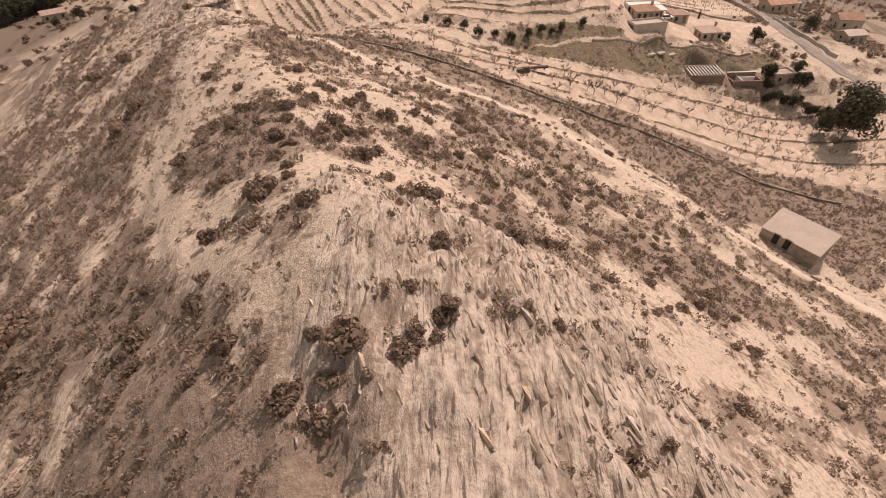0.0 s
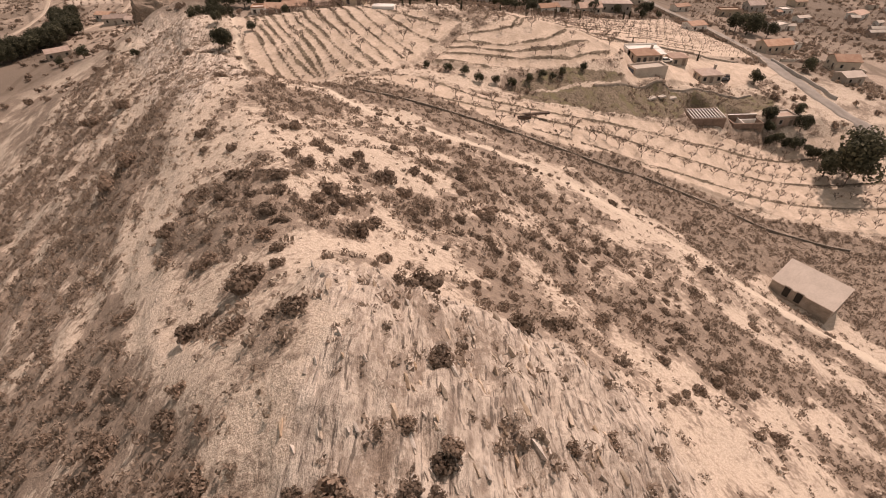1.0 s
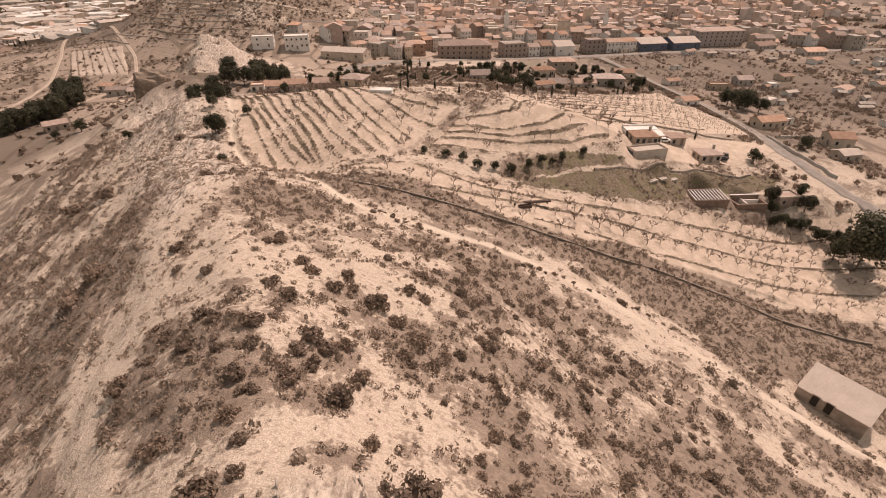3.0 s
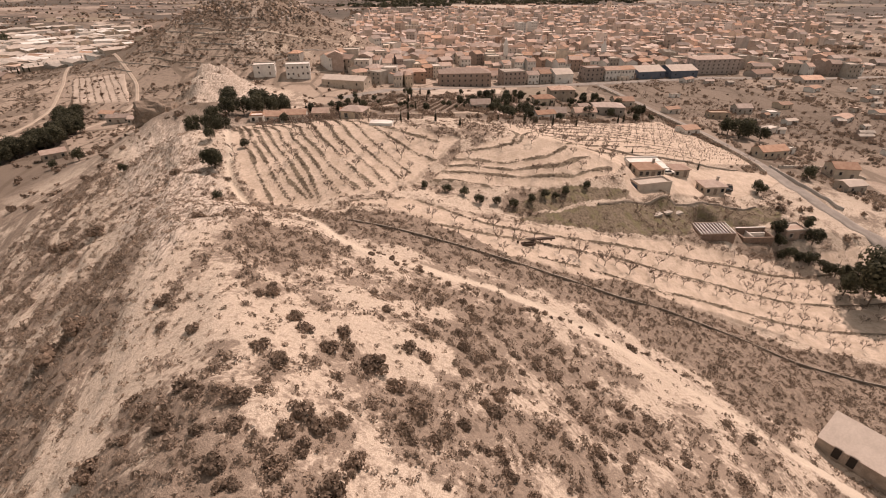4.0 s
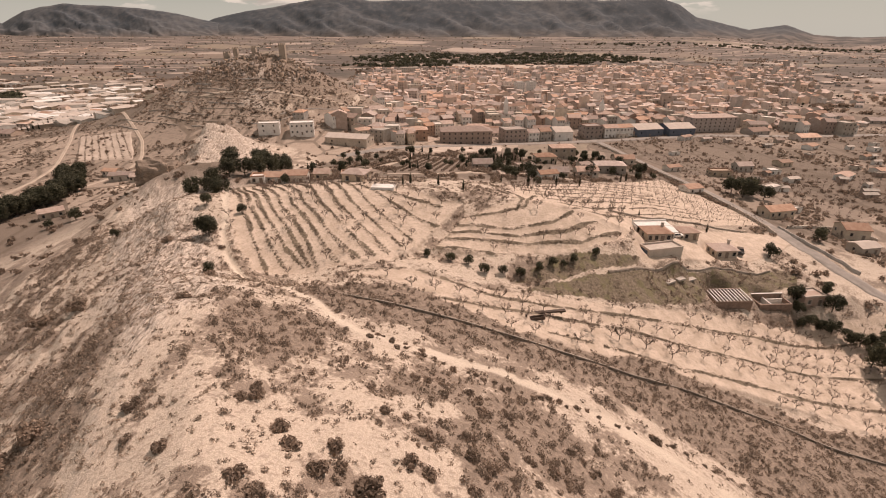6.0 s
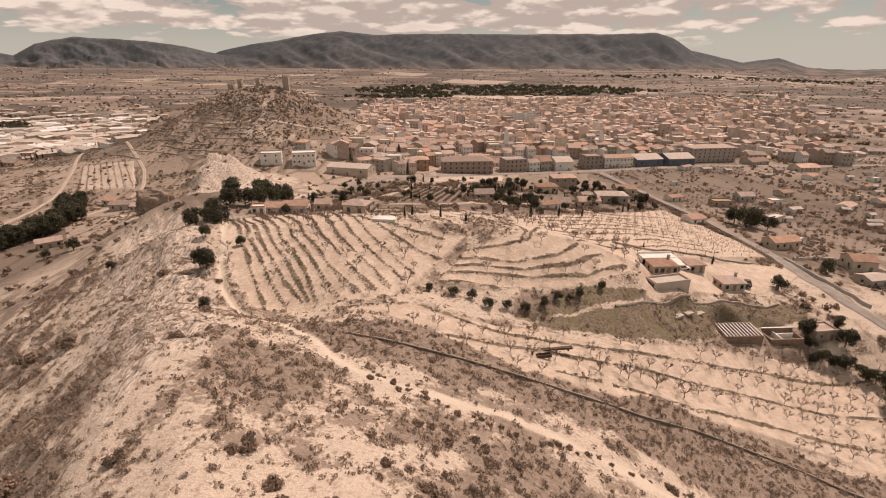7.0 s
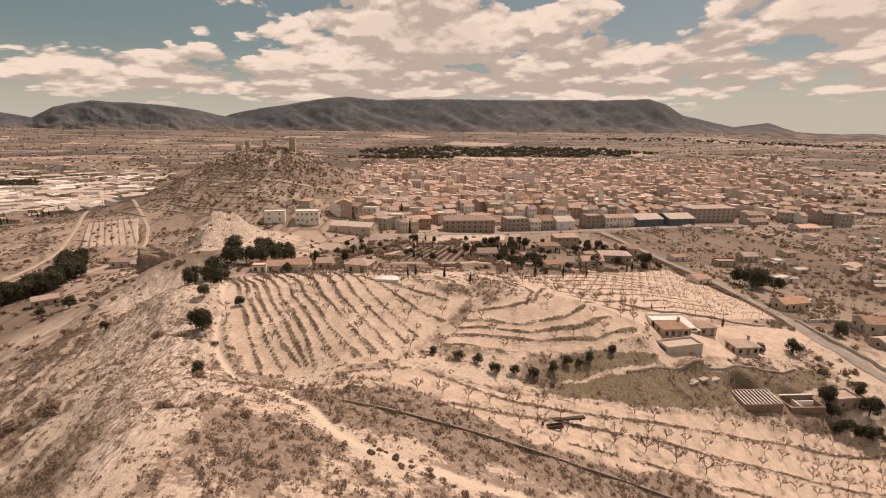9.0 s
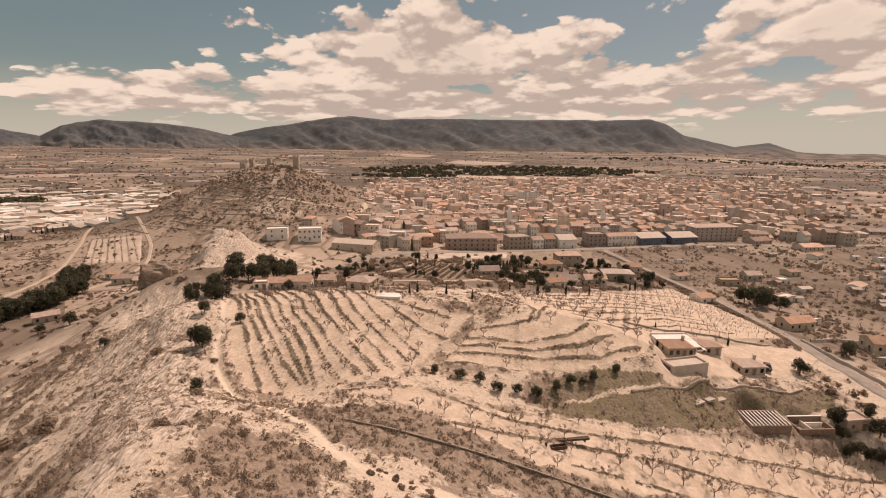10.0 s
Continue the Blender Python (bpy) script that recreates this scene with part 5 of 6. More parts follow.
# ---- houses at the orchard's upper edge ----
for n, (x, y, w, d, h, turn, roof) in enumerate([(-63, 205, 8, 5, 2.8, -5, "gable"), (-56, 206, 9, 5.5, 3.4, 3, "gable"), (-69, 203, 5, 5, 2.6, 8, "flat"), (-47, 211, 6, 5, 3, 0, "gable"),
                                               (-27, 172, 7, 6, 2.8, -14, "hip"), (-30, 176, 5, 4, 2.8, 10, "flat")]):
    house("cottage", "whitewashed cottage at the top of the orchard" if n % 2 == 0 else "low cottage with a clay roof among trees", x, y, w, d, h, turn, roof, 1.3, wall=WHITE if n in (0, 2) else PLASTER, fronts=(2, 1))
pool = thing("water_tank", "open white concrete water tank", "tank", -16.8, 154, -6)
part("tank_wall", boxes((0, -1.6, 0.3, 6, 0.25, 1.0), (0, 1.6, 0.3, 6, 0.25, 1.0), (-3, 0, 0.3, 0.25, 3.2, 1.0), (3, 0, 0.3, 0.25, 3.2, 1.0)), WHITE, pool)
part("tank_cover", boxes((0, 0, 0.72, 6, 3.2, 0.08)), WHITE, pool, "bright white cover")
for n, (x, y, w, d, h, turn, roof, fl) in enumerate([(76, 338, 15, 11, 7, 4, "hip", 2), (92, 292, 16, 10, 5, -4, "hip", 1), (60, 312, 12, 8, 4, 8, "hip", 1), (112, 326, 12, 8, 4, 0, "gable", 1), (72, 268, 11, 7, 3.4, 5, "gable", 1),
                                                    (40, 262, 9, 6, 3, 12, "flat", 1), (54, 250, 8, 6, 3, 0, "gable", 1), (18, 252, 9, 5, 3, 6, "gable", 1), (162, 306, 12, 6, 3.4, 0, "flat", 1), (185, 322, 10, 7, 3.6, 6, "gable", 1)]):
    house("country_house", "pinkish country house with a clay roof in a walled garden", x, y, w, d, h, turn, roof, 1.8, fronts=(max(3, w // 4), 2), floors=fl)
for x, y, w, d, h, turn in [(-170, 226, 9, 6, 3, 40), (-178, 290, 12, 6, 3.2, 10), (-190, 300, 9, 5, 3, -10), (-166, 284, 6, 5, 2.8, 0)]:
    house("farmhouse", "low farmhouse below the ridge beside dark pines", x, y, w, d, h, turn, "gable", 1.2, fronts=(3, 1))
yard = rough_paint("swept_yard", (0.42, 0.33, 0.26), (0.55, 0.45, 0.37), 0.3, 0.01)
ribbon("yard", "bare swept yard below the ridge", "yard", [(-176, 272), (-160, 268)], 9, yard, 0.15, 2)


# ---- the castle ----
def castle():
    ob = thing("castle", "ruined stone castle with square towers along a rocky hilltop", "castle", -152, 462, 0, 0)
    ob.matrix_basis = pose(0, 0, 0)
    for x, y, w, h in ((-181, 466, 4.6, 7.5), (-174, 468, 3.6, 9), (-157, 464, 3.4, 7.5), (-134, 466, 5.0, 11)):
        z = zat(x, y)
        part("tower", boxes((x, y, z + h / 2 - 4, w, w, h + 8), *[(x + (i - 1) * w * 0.36, y + j * w * 0.42, z + h + 0.6, w * 0.18, w * 0.14, 1.2) for i in range(3) for j in (-1, 1)]), CASTLE, ob, "square tower with worn merlons")
    line = [(-181, 463), (-170, 462), (-157, 461), (-145, 463), (-134, 463), (-120, 467)]
    for (ax, ay), (bx, by) in zip(line, line[1:]):
        n = 5
        rows = []
        for k in range(n):
            t = (k + 0.5) / n
            x, y = ax + (bx - ax) * t, ay + (by - ay) * t
            rows.append((x, y, zat(x, y) - 0.6 + 0.8 * math.sin(k * 2.1 + ax), math.hypot(bx - ax, by - ay) / n + 0.1, 1.4, 4.6, math.degrees(math.atan2(by - ay, bx - ax))))
        part("curtain_wall", boxes(*rows), CASTLE, ob, "broken curtain wall")


castle()
HILL_ROCK = rough_paint("castle_hill_rock", (0.17, 0.132, 0.105), (0.36, 0.285, 0.23), 0.3, 0.1, vary=0.3, island=True)
r_crag = np.random.RandomState(41)
kx, ky = r_crag.normal(-140, 36, 2600), r_crag.normal(455, 14, 2600)
kz = on_ground(kx, ky)
high = (kz > 19 + 5 * vnoise(kx / 12, ky / 12, 68)) & (ky < 476) & (vnoise(kx / 7, ky / 9, 69) > -0.25)
kx, ky, kz = kx[high], ky[high], kz[high]
spread("castle_crags", SLABS, [(a, b, c - 0.4, 0.9 + 2.6 * r_crag.rand() ** 2, 0.9 + 1.0 * r_crag.rand(), r_crag.uniform(-0.9, 0.9), k) for k, (a, b, c) in enumerate(zip(kx, ky, kz))], HILL_ROCK, "upright grey limestone crags round the castle", "rocks")


# ---- the town ----
def front_row():
    """The large buildings along the road at the town's edge."""
    rows = [("apartment_block", "long apartment block with a clay roof and rows of windows", 17, 398, 38, 16, 10, 4, "hip", 3, 3, 9, BRICK, TILE),
            ("apartment_block", "brick apartment block at the road", 55, 416, 18, 14, 10, 14, "flat", 1, 3, 5, BRICK, CONCRETE),
            ("town_house", "pale terraced town house", 71, 420, 9, 11, 7, 12, "gable", 2, 2, 3, WHITE, TILE),
            ("town_house", "pale terraced town house", 81, 423, 9, 11, 7.5, 12, "gable", 2, 2, 3, PLASTER, TILE),
            ("warehouse", "pale warehouse with a wide door", 95, 427, 15, 18, 7, 12, "gable", 3, 1, 2, WHITE, SHEET),
            ("apartment_block", "round-cornered brick apartment block", 122, 434, 15, 13, 10, 12, "flat", 1, 3, 4, BRICK, TILE),
            ("town_house", "white terraced town house", 138, 437, 13, 12, 8, 12, "gable", 2, 2, 4, WHITE, TILE),
            ("town_house", "white terraced town house", 151, 440, 12, 12, 8, 12, "gable", 2, 2, 4, WHITE, TILE),
            ("workshop_hall", "workshop hall with a blue gable front and white sheet roof", 171, 448, 24, 22, 6, 12, "gable", 3.2, 1, 3, BLUE, SHEET),
            ("workshop_hall", "workshop hall with a blue gable front and white sheet roof", 200, 452, 24, 22, 6, 10, "gable", 3.2, 1, 3, BLUE, SHEET),
            ("apartment_block", "long red brick apartment block", 238, 468, 42, 15, 12, 8, "hip", 2.5, 4, 9, BRICK, TILE),
            ("town_house", "pale house at the road's end", 275, 462, 16, 12, 7, 0, "gable", 2, 2, 4, PLASTER, TILE),
            ("school", "white two-storey building below the castle hill", -99, 374, 16, 12, 8, 12, "flat", 1, 2, 5, WHITE, CONCRETE),
            ("town_house", "white terraced house below the castle hill", -121, 371, 14, 10, 6.5, 12, "flat", 1, 2, 2, WHITE, CONCRETE),
            ("warehouse", "long warehouse with a grey sheet roof", -64, 362, 30, 14, 5, -14, "gable", 2, 1, 3, PLASTER, SHEET),
            ("town_house", "plain brick house at the edge of town", -20, 398, 16, 12, 8, 6, "hip", 2, 2, 3, BRICK, TILE)]
    for name, label, x, y, w, d, h, turn, roof, rise, floors, n, wall, cover in rows:
        house(name, label, x, y, w, d, h, turn, roof, rise, wall, cover, (n, 2), floors, category="building", plain=True)


front_row()


def town_plots():
    """Building plots of the town, row behind row, with streets left open."""
    r = random.Random(19)
    out = []
    y = 376
    while y < 1230:
        lo, hi = -112 - 0.06 * (y - 400), 330 + 0.72 * (y - 400)
        x = lo + r.uniform(0, 8)
        while x < hi:
            w = r.uniform(5, 12)
            yy = y + 0.14 * (x - 100) + 9 * math.sin(x / 47 + y / 90) + r.uniform(-5, 5)
            edge = smooth(0.0, 0.35, np.array((hi - x) / (hi - lo)))
            back = smooth(1260, 1000, np.array(y))
            if (yy > 418 or x < -24 and yy > 366 - 0.2 * x) and r.random() < 0.15 + 0.8 * float(edge) * float(back) and (yy > 470 or x < -30 or r.random() < 0.8):
                if not (yy < 478 and 0 < x < 300) and abs(x - (60 + 0.25 * (yy - 400))) > 4 and not float(bump(x, yy, -150, 472, 92, 76, 2.1)) > 0.30 and not (x < -70 and yy < 392):
                    out.append((x + w / 2, yy, w - 0.2, r.uniform(8, 11), r.choice((3.5, 4, 5, 6, 6.5, 7, 7, 8, 9, 10, 11, 13)) * (1.0 if yy < 540 or r.random() < 0.8 else 1.6), r.choice((8, 8, 98, 35, -22)) + r.uniform(-16, 16)))
            x += w + (r.uniform(3, 7) if r.random() < 0.15 else 0.0)
        y += r.uniform(8.5, 11.5)
    return out


plots = town_plots()
kinds, widths = [], []
for k, (w, d, h, fl, roof) in enumerate([(11, 11, 6.5, 2, "gable"), (13, 11, 9, 3, "gable"), (9, 10, 6.5, 2, "gable"), (12, 12, 9.5, 3, "flat"), (15, 11, 7, 2, "hip"), (10, 10, 5, 1, "gable"), (12, 10, 7, 2, "gable")]):
    x, y = -30 + 26 * k, 486 + 4 * k
    kinds.append(house("town_house", "terraced town house with plastered walls and a clay roof", x, y, w, d, h, 8, roof, 2.0, WHITE if k in (2, 6) else BRICK if k == 1 else PLASTER, TILE if roof != "flat" else CONCRETE, (3, 1), fl, group="houses of the town", sides=False, plain=True))
    widths.append(w)
plots.sort(key=lambda p: p[1])
n_near = 0
far_plots = []
for x, y, w, d, h, turn in plots:
    clash = any(abs(x - (-30 + 26 * k)) < 13 and abs(y - (486 + 4 * k)) < 11 for k in range(7))
    if clash:
        continue
    if n_near < 225:
        k = rnd.randrange(7)
        copy_thing(kinds[k], pose(x, y, zat(x, y), 0, 0, turn) @ Matrix.Diagonal((w / widths[k], 1, rnd.uniform(0.8, 1.2), 1)))
        n_near += 1
    else:
        far_plots.append((x, y, w, d, h, turn))


def far_town(rows, title, label, category):
    """The rest of the town: walls, pitched or flat roofs and window bands of each house."""
    V, F, RV, RF, WV, WF, GV, GF = [], [], [], [], [], [], [], []
    X = np.array([p[0] for p in rows])
    Z = height(X, np.array([p[1] for p in rows]))
    for (x, y, w, d, h, turn), z in zip(rows, Z):
        c, s = math.cos(radians(turn)), math.sin(radians(turn))
        flat = rnd.random() < 0.3
        rise = 0.3 if flat else rnd.uniform(1.4, 2.4)

        def to(px, py, pz):
            return (x + c * px - s * py, y + s * px + c * py, z + pz)

        a, b = w / 2, d / 2
        n = len(V)
        V.extend(to(*p) for p in ((-a, -b, -2), (a, -b, -2), (a, b, -2), (-a, b, -2), (-a, -b, h), (a, -b, h), (a, b, h), (-a, b, h), (-a, 0, h + rise), (a, 0, h + rise)))
        F.extend(tuple(n + k for k in f) for f in ((0, 1, 5, 4), (1, 2, 6, 9, 5), (2, 3, 7, 6), (3, 0, 4, 8, 7)))
        o = 0.35
        if flat:
            n = len(GV)
            GV.extend(to(*p) for p in ((-a - 0.1, -b - 0.1, h + 0.32), (a + 0.1, -b - 0.1, h + 0.32), (a + 0.1, b + 0.1, h + 0.32), (-a - 0.1, b + 0.1, h + 0.32)))
            GF.append((n, n + 1, n + 2, n + 3))
        n = len(RV)
        RV.extend(to(*p) for p in ((-a - o, -b - o, h - 0.1), (a + o, -b - o, h - 0.1), (a + o, 0, h + rise + 0.15), (-a - o, 0, h + rise + 0.15), (a + o, b + o, h - 0.1), (-a - o, b + o, h - 0.1)))
        RF.extend(tuple(n + k for k in f) for f in ((0, 1, 2, 3), (3, 2, 4, 5)))
        for fl in range(max(1, int(h / 3))):
            for k in range(max(2, int(w / 3.2))):
                if rnd.random() < 0.85:
                    wx = (k + 0.5) / max(2, int(w / 3.2)) * w - a
                    n = len(WV)
                    zc = fl * 3 + 1.7
                    WV.extend(to(*p) for p in ((wx - 0.55, -b - 0.06, zc - 0.75), (wx + 0.55, -b - 0.06, zc - 0.75), (wx + 0.55, -b - 0.06, zc + 0.75), (wx - 0.55, -b - 0.06, zc + 0.75)))
                    WF.append((n, n + 1, n + 2, n + 3))
    town = thing(title, label, category, 0, 0, 0, 0, kind="stuff")
    town.matrix_basis = pose(0, 0, 0)
    for name, v, f, m in (("walls", V, F, PLASTER_FAR), ("roofs", RV, RF, TILE_FAR), ("flat_roofs", GV, GF, PLASTER_FAR), ("windows", WV, WF, DARK)):
        tagged(part(name, mesh_from(name, v, f, m), m, town), kind="stuff")


far_town(far_plots, "far_town", "crowded far part of the town with plastered walls and clay roofs", "town")
for x, y, w, d, h, turn, m in [(105, 725, 11, 12, 22, 20, WHITE), (120, 722, 9, 12, 23, 20, WHITE), (88, 720, 13, 12, 17, 20, BRICK), (300, 880, 26, 14, 15, 8, BRICK), (-40, 760, 22, 14, 16, 8, PLASTER), (190, 700, 30, 14, 13, 10, BRICK), (360, 700, 40, 16, 12, 6, BRICK),
                               (20, 900, 24, 14, 17, 10, PLASTER), (-70, 1120, 40, 20, 18, 6, PLASTER), (420, 760, 50, 18, 10, 4, BRICK), (60, 640, 26, 13, 13, 12, BRICK), (250, 600, 34, 13, 12, 10, PLASTER)]:
    house("tower_block", "tall apartment block rising over the town's roofs", x, y, w, d, h, turn, "flat", 1, m, CONCRETE, (max(3, w // 4), 2), max(3, h // 3), doors=0, category="building", plain=True)
for x, y in ((62, 520), (150, 500)):
    ch = thing("church_tower", "slim white church tower with a pointed cap", "church", x, y)
    part("shaft", boxes((0, 0, 8, 4, 4, 18)), WHITE, ch)
    part("cap", solid([[(-2.2, -2.2, 17), (2.2, -2.2, 17), (2.2, 2.2, 17), (-2.2, 2.2, 17)], [(-0.1, -0.1, 23), (0.1, -0.1, 23), (0.1, 0.1, 23), (-0.1, 0.1, 23)]]), WHITE, ch)


# ---- the industrial estate on the plain ----
r_ind = random.Random(31)
for k in range(210):
    t = r_ind.random()
    y = 455 + 480 * t ** 1.2
    x = -y * r_ind.uniform(0.56, 0.92) - 12
    w, d, h = r_ind.uniform(10, 34), r_ind.uniform(9, 18), r_ind.uniform(2.6, 5.0)
    ob = thing("industrial_hall", "long pale industrial hall with a white sheet roof", "hall", x, y, r_ind.choice((-36, -36, 54, 14)) + r_ind.uniform(-5, 5), group="halls of the industrial estate")
    part("wall", gable_wall(w, d, h, 1.2), WHITE if k % 3 == 0 else PLASTER, ob)
    part("roof", gable_roof(w, d, h, 1.2), WHITE if k % 4 == 1 else SHEET if k % 4 else CONCRETE, ob)


# ---- trees, huts and hedges of the plain ----
def scatter(seed, n, lo, hi, keep):
    r = np.random.RandomState(seed)
    y = lo * (hi / lo) ** r.rand(n)
    x = (r.rand(n) * 2 - 1) * (y * 1.05 + 60)
    ok = keep(x, y, r.rand(n))
    x, y = x[ok], y[ok]
    return x, y, on_ground(x, y), r.rand(len(x))


def open_land(x, y, c):
    town = (x > -60 - 0.17 * (y - 400)) & (x < 330 + 0.6 * (y - 400)) & (y > 400) & (y < 1400)
    hedge = (np.abs(vnoise(x / 60, y / 110, 71)) < 0.10) | (np.abs(vnoise(x / 160, y / 45, 73)) < 0.07)
    road = np.minimum(from_line(x, y, ROAD), np.minimum(from_line(x, y, TOWN_ROAD), from_line(x, y, LEFT_ROAD))) < 6
    field = within(x, y, LEFT_FIELD) | within(x, y, RIGHT_FIELD) | within(x, y, FRONT_FIELD)
    hill = bump(x, y, -146, 470, 75, 55, 1.8) > 0.1
    return ~road & ~field & np.where(town, c < 0.22, (c < 0.35) & (hedge | (c < np.where(y > 500, 0.02, 0.07))) | hill & (c < 0.5)) & ((y > 190) | (np.abs(x) > 105))


x, y, z, r4 = scatter(51, 34000, 150, 3300, open_land)
s = (0.6 + 1.3 * r4) * (1 + y / 1500)
near = y < 620
TINY = [leaves(lobes(3, 0.6, 0.2, 0.7, 0.45, 140 + k), 12, 0.52, 140 + k, 0.75, 3) for k in range(4)]
spread("plain_scrub", FAR_KINDS, [(x[i], y[i], z[i] - 0.1, s[i], 1.0, r4[i] * 30, i) for i in np.nonzero(near)[0]], SHRUB, "bushes, hedges and small trees scattered over the plain", "bushes")
spread("far_hedges", TINY, [(x[i], y[i], z[i] - 0.1, s[i] * 1.2, 1.0, r4[i] * 30, i) for i in np.nonzero(~near)[0]], PINE, "hedges and trees far out on the plain", "hedges")
x, y, z, r4 = scatter(53, 150000, 560, 3300, lambda x, y, c: open_land(x, y, c * 0.1) & ((np.abs(vnoise(x / 300, y / 75, 77)) < 0.05) | (np.abs(vnoise(x / 120, y / 200, 78)) < 0.025)))
spread("hedgerows", TINY, [(x[i], y[i], z[i] - 0.1, 2.0 + 3.2 * r4[i], 1.0, r4[i] * 30, i) for i in range(min(len(x), 30000))], SHRUB, "brown hedgerows between far fields", "hedges")


hr = np.random.RandomState(66)
hx, hy = hr.normal(-150, 55, 5200), hr.normal(440, 34, 5200)
hill_ok = (hy < 474) & (bump(hx, hy, -150, 470, 95, 70, 2.6) > 0.12) & (vnoise(hx / 9, hy / 7, 67) > -0.35)
hx, hy = hx[hill_ok], hy[hill_ok]
spread("hill_scrub", FAR_KINDS, [(hx[i], hy[i], h - 0.1, 0.5 + 1.0 * hr.rand() ** 2, 0.9, i, i) for i, h in enumerate(on_ground(hx, hy))], BUSH, "low brown scrub over the castle hill", "scrub")


def wood_land(x, y, c):
    a = (bump(x, y, 200, 1690, 500, 210, 6) > 0.4) & (np.abs(vnoise(x / 120, y / 90, 79)) > 0.12)
    b = bump(x, y, -620, 700, 60, 40, 4) > 0.4
    d = bump(x, y, 1500, 2400, 900, 120, 6) > 0.4
    e = bump(x, y, -120, 1420, 150, 40, 6) > 0.4
    return a | b | d & (c < 0.4) | e


x, y, z, r4 = scatter(57, 26000, 600, 2700, wood_land)
spread("far_woods", FAR_KINDS, [(x[i], y[i], z[i] - 0.3, 7 + 5 * r4[i], 0.9, r4[i] * 30, i) for i in range(len(x))], PINE, "dark pine woods on the far plain", "woods")
x, y, z, r4 = scatter(63, 900, 230, 1900, lambda x, y, c: open_land(x, y, c * 0.3) & (x > 0.12 * y))
huts = [(x[i], y[i], 6 + 7 * r4[i], 5 + 3 * r4[(i * 3) % len(x)], 2.8, 40 * r4[i]) for i in range(len(x))][:260]
for n, (hx, hy, w, d, h, turn) in enumerate(huts[:70]):
    house("farm_hut", "small pale farm hut among plots", hx, hy, w, d, h, turn, "gable" if n % 3 else "flat", 1.0, WHITE if n % 2 else PLASTER, TILE if n % 3 else SHEET, (2, 1), 1, group="farm huts on the plain", sides=False, plain=True)
far_huts = np.random.RandomState(12)
hy2 = 420 * (2600 / 420) ** far_huts.rand(520)
hx2 = (far_huts.rand(520) * 2 - 1) * hy2 * 0.98
ok = open_land(hx2, hy2, far_huts.rand(520) * 0.02) & (bump(hx2, hy2, -160, 465, 150, 120, 2) < 0.35)
far_town([(a, b, w, 0.7 * w, 3.2, t) for a, b, w, t in zip(hx2[ok], hy2[ok], far_huts.uniform(7, 20, ok.sum()), far_huts.uniform(-20, 40, ok.sum()))], "far_farms", "small pale farms dotted over the plain", "farms")


# ---- gardens between the orchards and the town ----
r_gar = random.Random(41)
for k in range(190):
    y = r_gar.uniform(196, 345)
    x = r_gar.uniform(-62, 125) if k % 3 else r_gar.uniform(20, 110)
    if within(np.array([x]), np.array([y]), RIGHT_FIELD)[0] or within(np.array([x]), np.array([y]), LEFT_FIELD)[0] or from_line(np.array([x]), np.array([y]), ROAD)[0] < 5 or from_line(np.array([x]), np.array([y]), TOWN_ROAD)[0] < 7:
        continue
    if k % 4 == 0:
        plant("cypress_tree", "narrow dark cypress in a garden", "tree", x, y, r_gar.uniform(0.4, 0.9), CYP, k * 33, "garden trees below the town")
    else:
        plant("garden_tree", "dark bushy garden tree between country houses", "tree", x, y, r_gar.uniform(0.35, 0.85), (PINES[0], BROAD, PINES[1])[k % 3], k * 33, "garden trees below the town")
xs, ys = [], []
for k in range(13000):
    y = 170 + 330 * r_gar.random()
    x = 100 + r_gar.random() * (y * 1.15 - 20)
    xs.append(x), ys.append(y)
xs, ys = np.array(xs), np.array(ys)
band = (np.abs(vnoise(xs / 17, ys / 30, 91)) < 0.22) & (from_line(xs, ys, ROAD) > 4.5) & ~within(xs, ys, RIGHT_FIELD) & ~within(xs, ys, FRONT_FIELD)
xs, ys = xs[band], ys[band]
spread("plot_hedges", FAR_KINDS, [(a, b, c - 0.1, r_gar.uniform(0.5, 1.5), 1.1, r_gar.random() * 6, k) for k, (a, b, c) in enumerate(zip(xs, ys, on_ground(xs, ys)))], BUSH, "brown hedges and fruit bushes between small farm plots", "hedge")
def patch(name, label, category, quad, m, lift=0.3, n=26):
    """A plot between four corners, laid on the ground."""
    (ax, ay), (bx, by), (cx, cy), (dx, dy) = quad
    U, V = np.meshgrid(np.linspace(0, 1, n), np.linspace(0, 1, n))
    X = (1 - V) * ((1 - U) * ax + U * bx) + V * ((1 - U) * dx + U * cx)
    Y = (1 - V) * ((1 - U) * ay + U * by) + V * ((1 - U) * dy + U * cy)
    rim = np.minimum(np.minimum(U, 1 - U), np.minimum(V, 1 - V)) < 1e-6
    X, Y = X + 1.2 * vnoise(X / 9, Y / 9, 36) * ~rim, Y + 1.2 * vnoise(X / 9, Y / 9, 37) * ~rim
    Z = on_ground(X.ravel(), Y.ravel()).reshape(X.shape) + np.where(rim, -0.6, lift)
    tagged(new(name, sheet(name, X, Y, Z, m)), label, category, kind="structure")


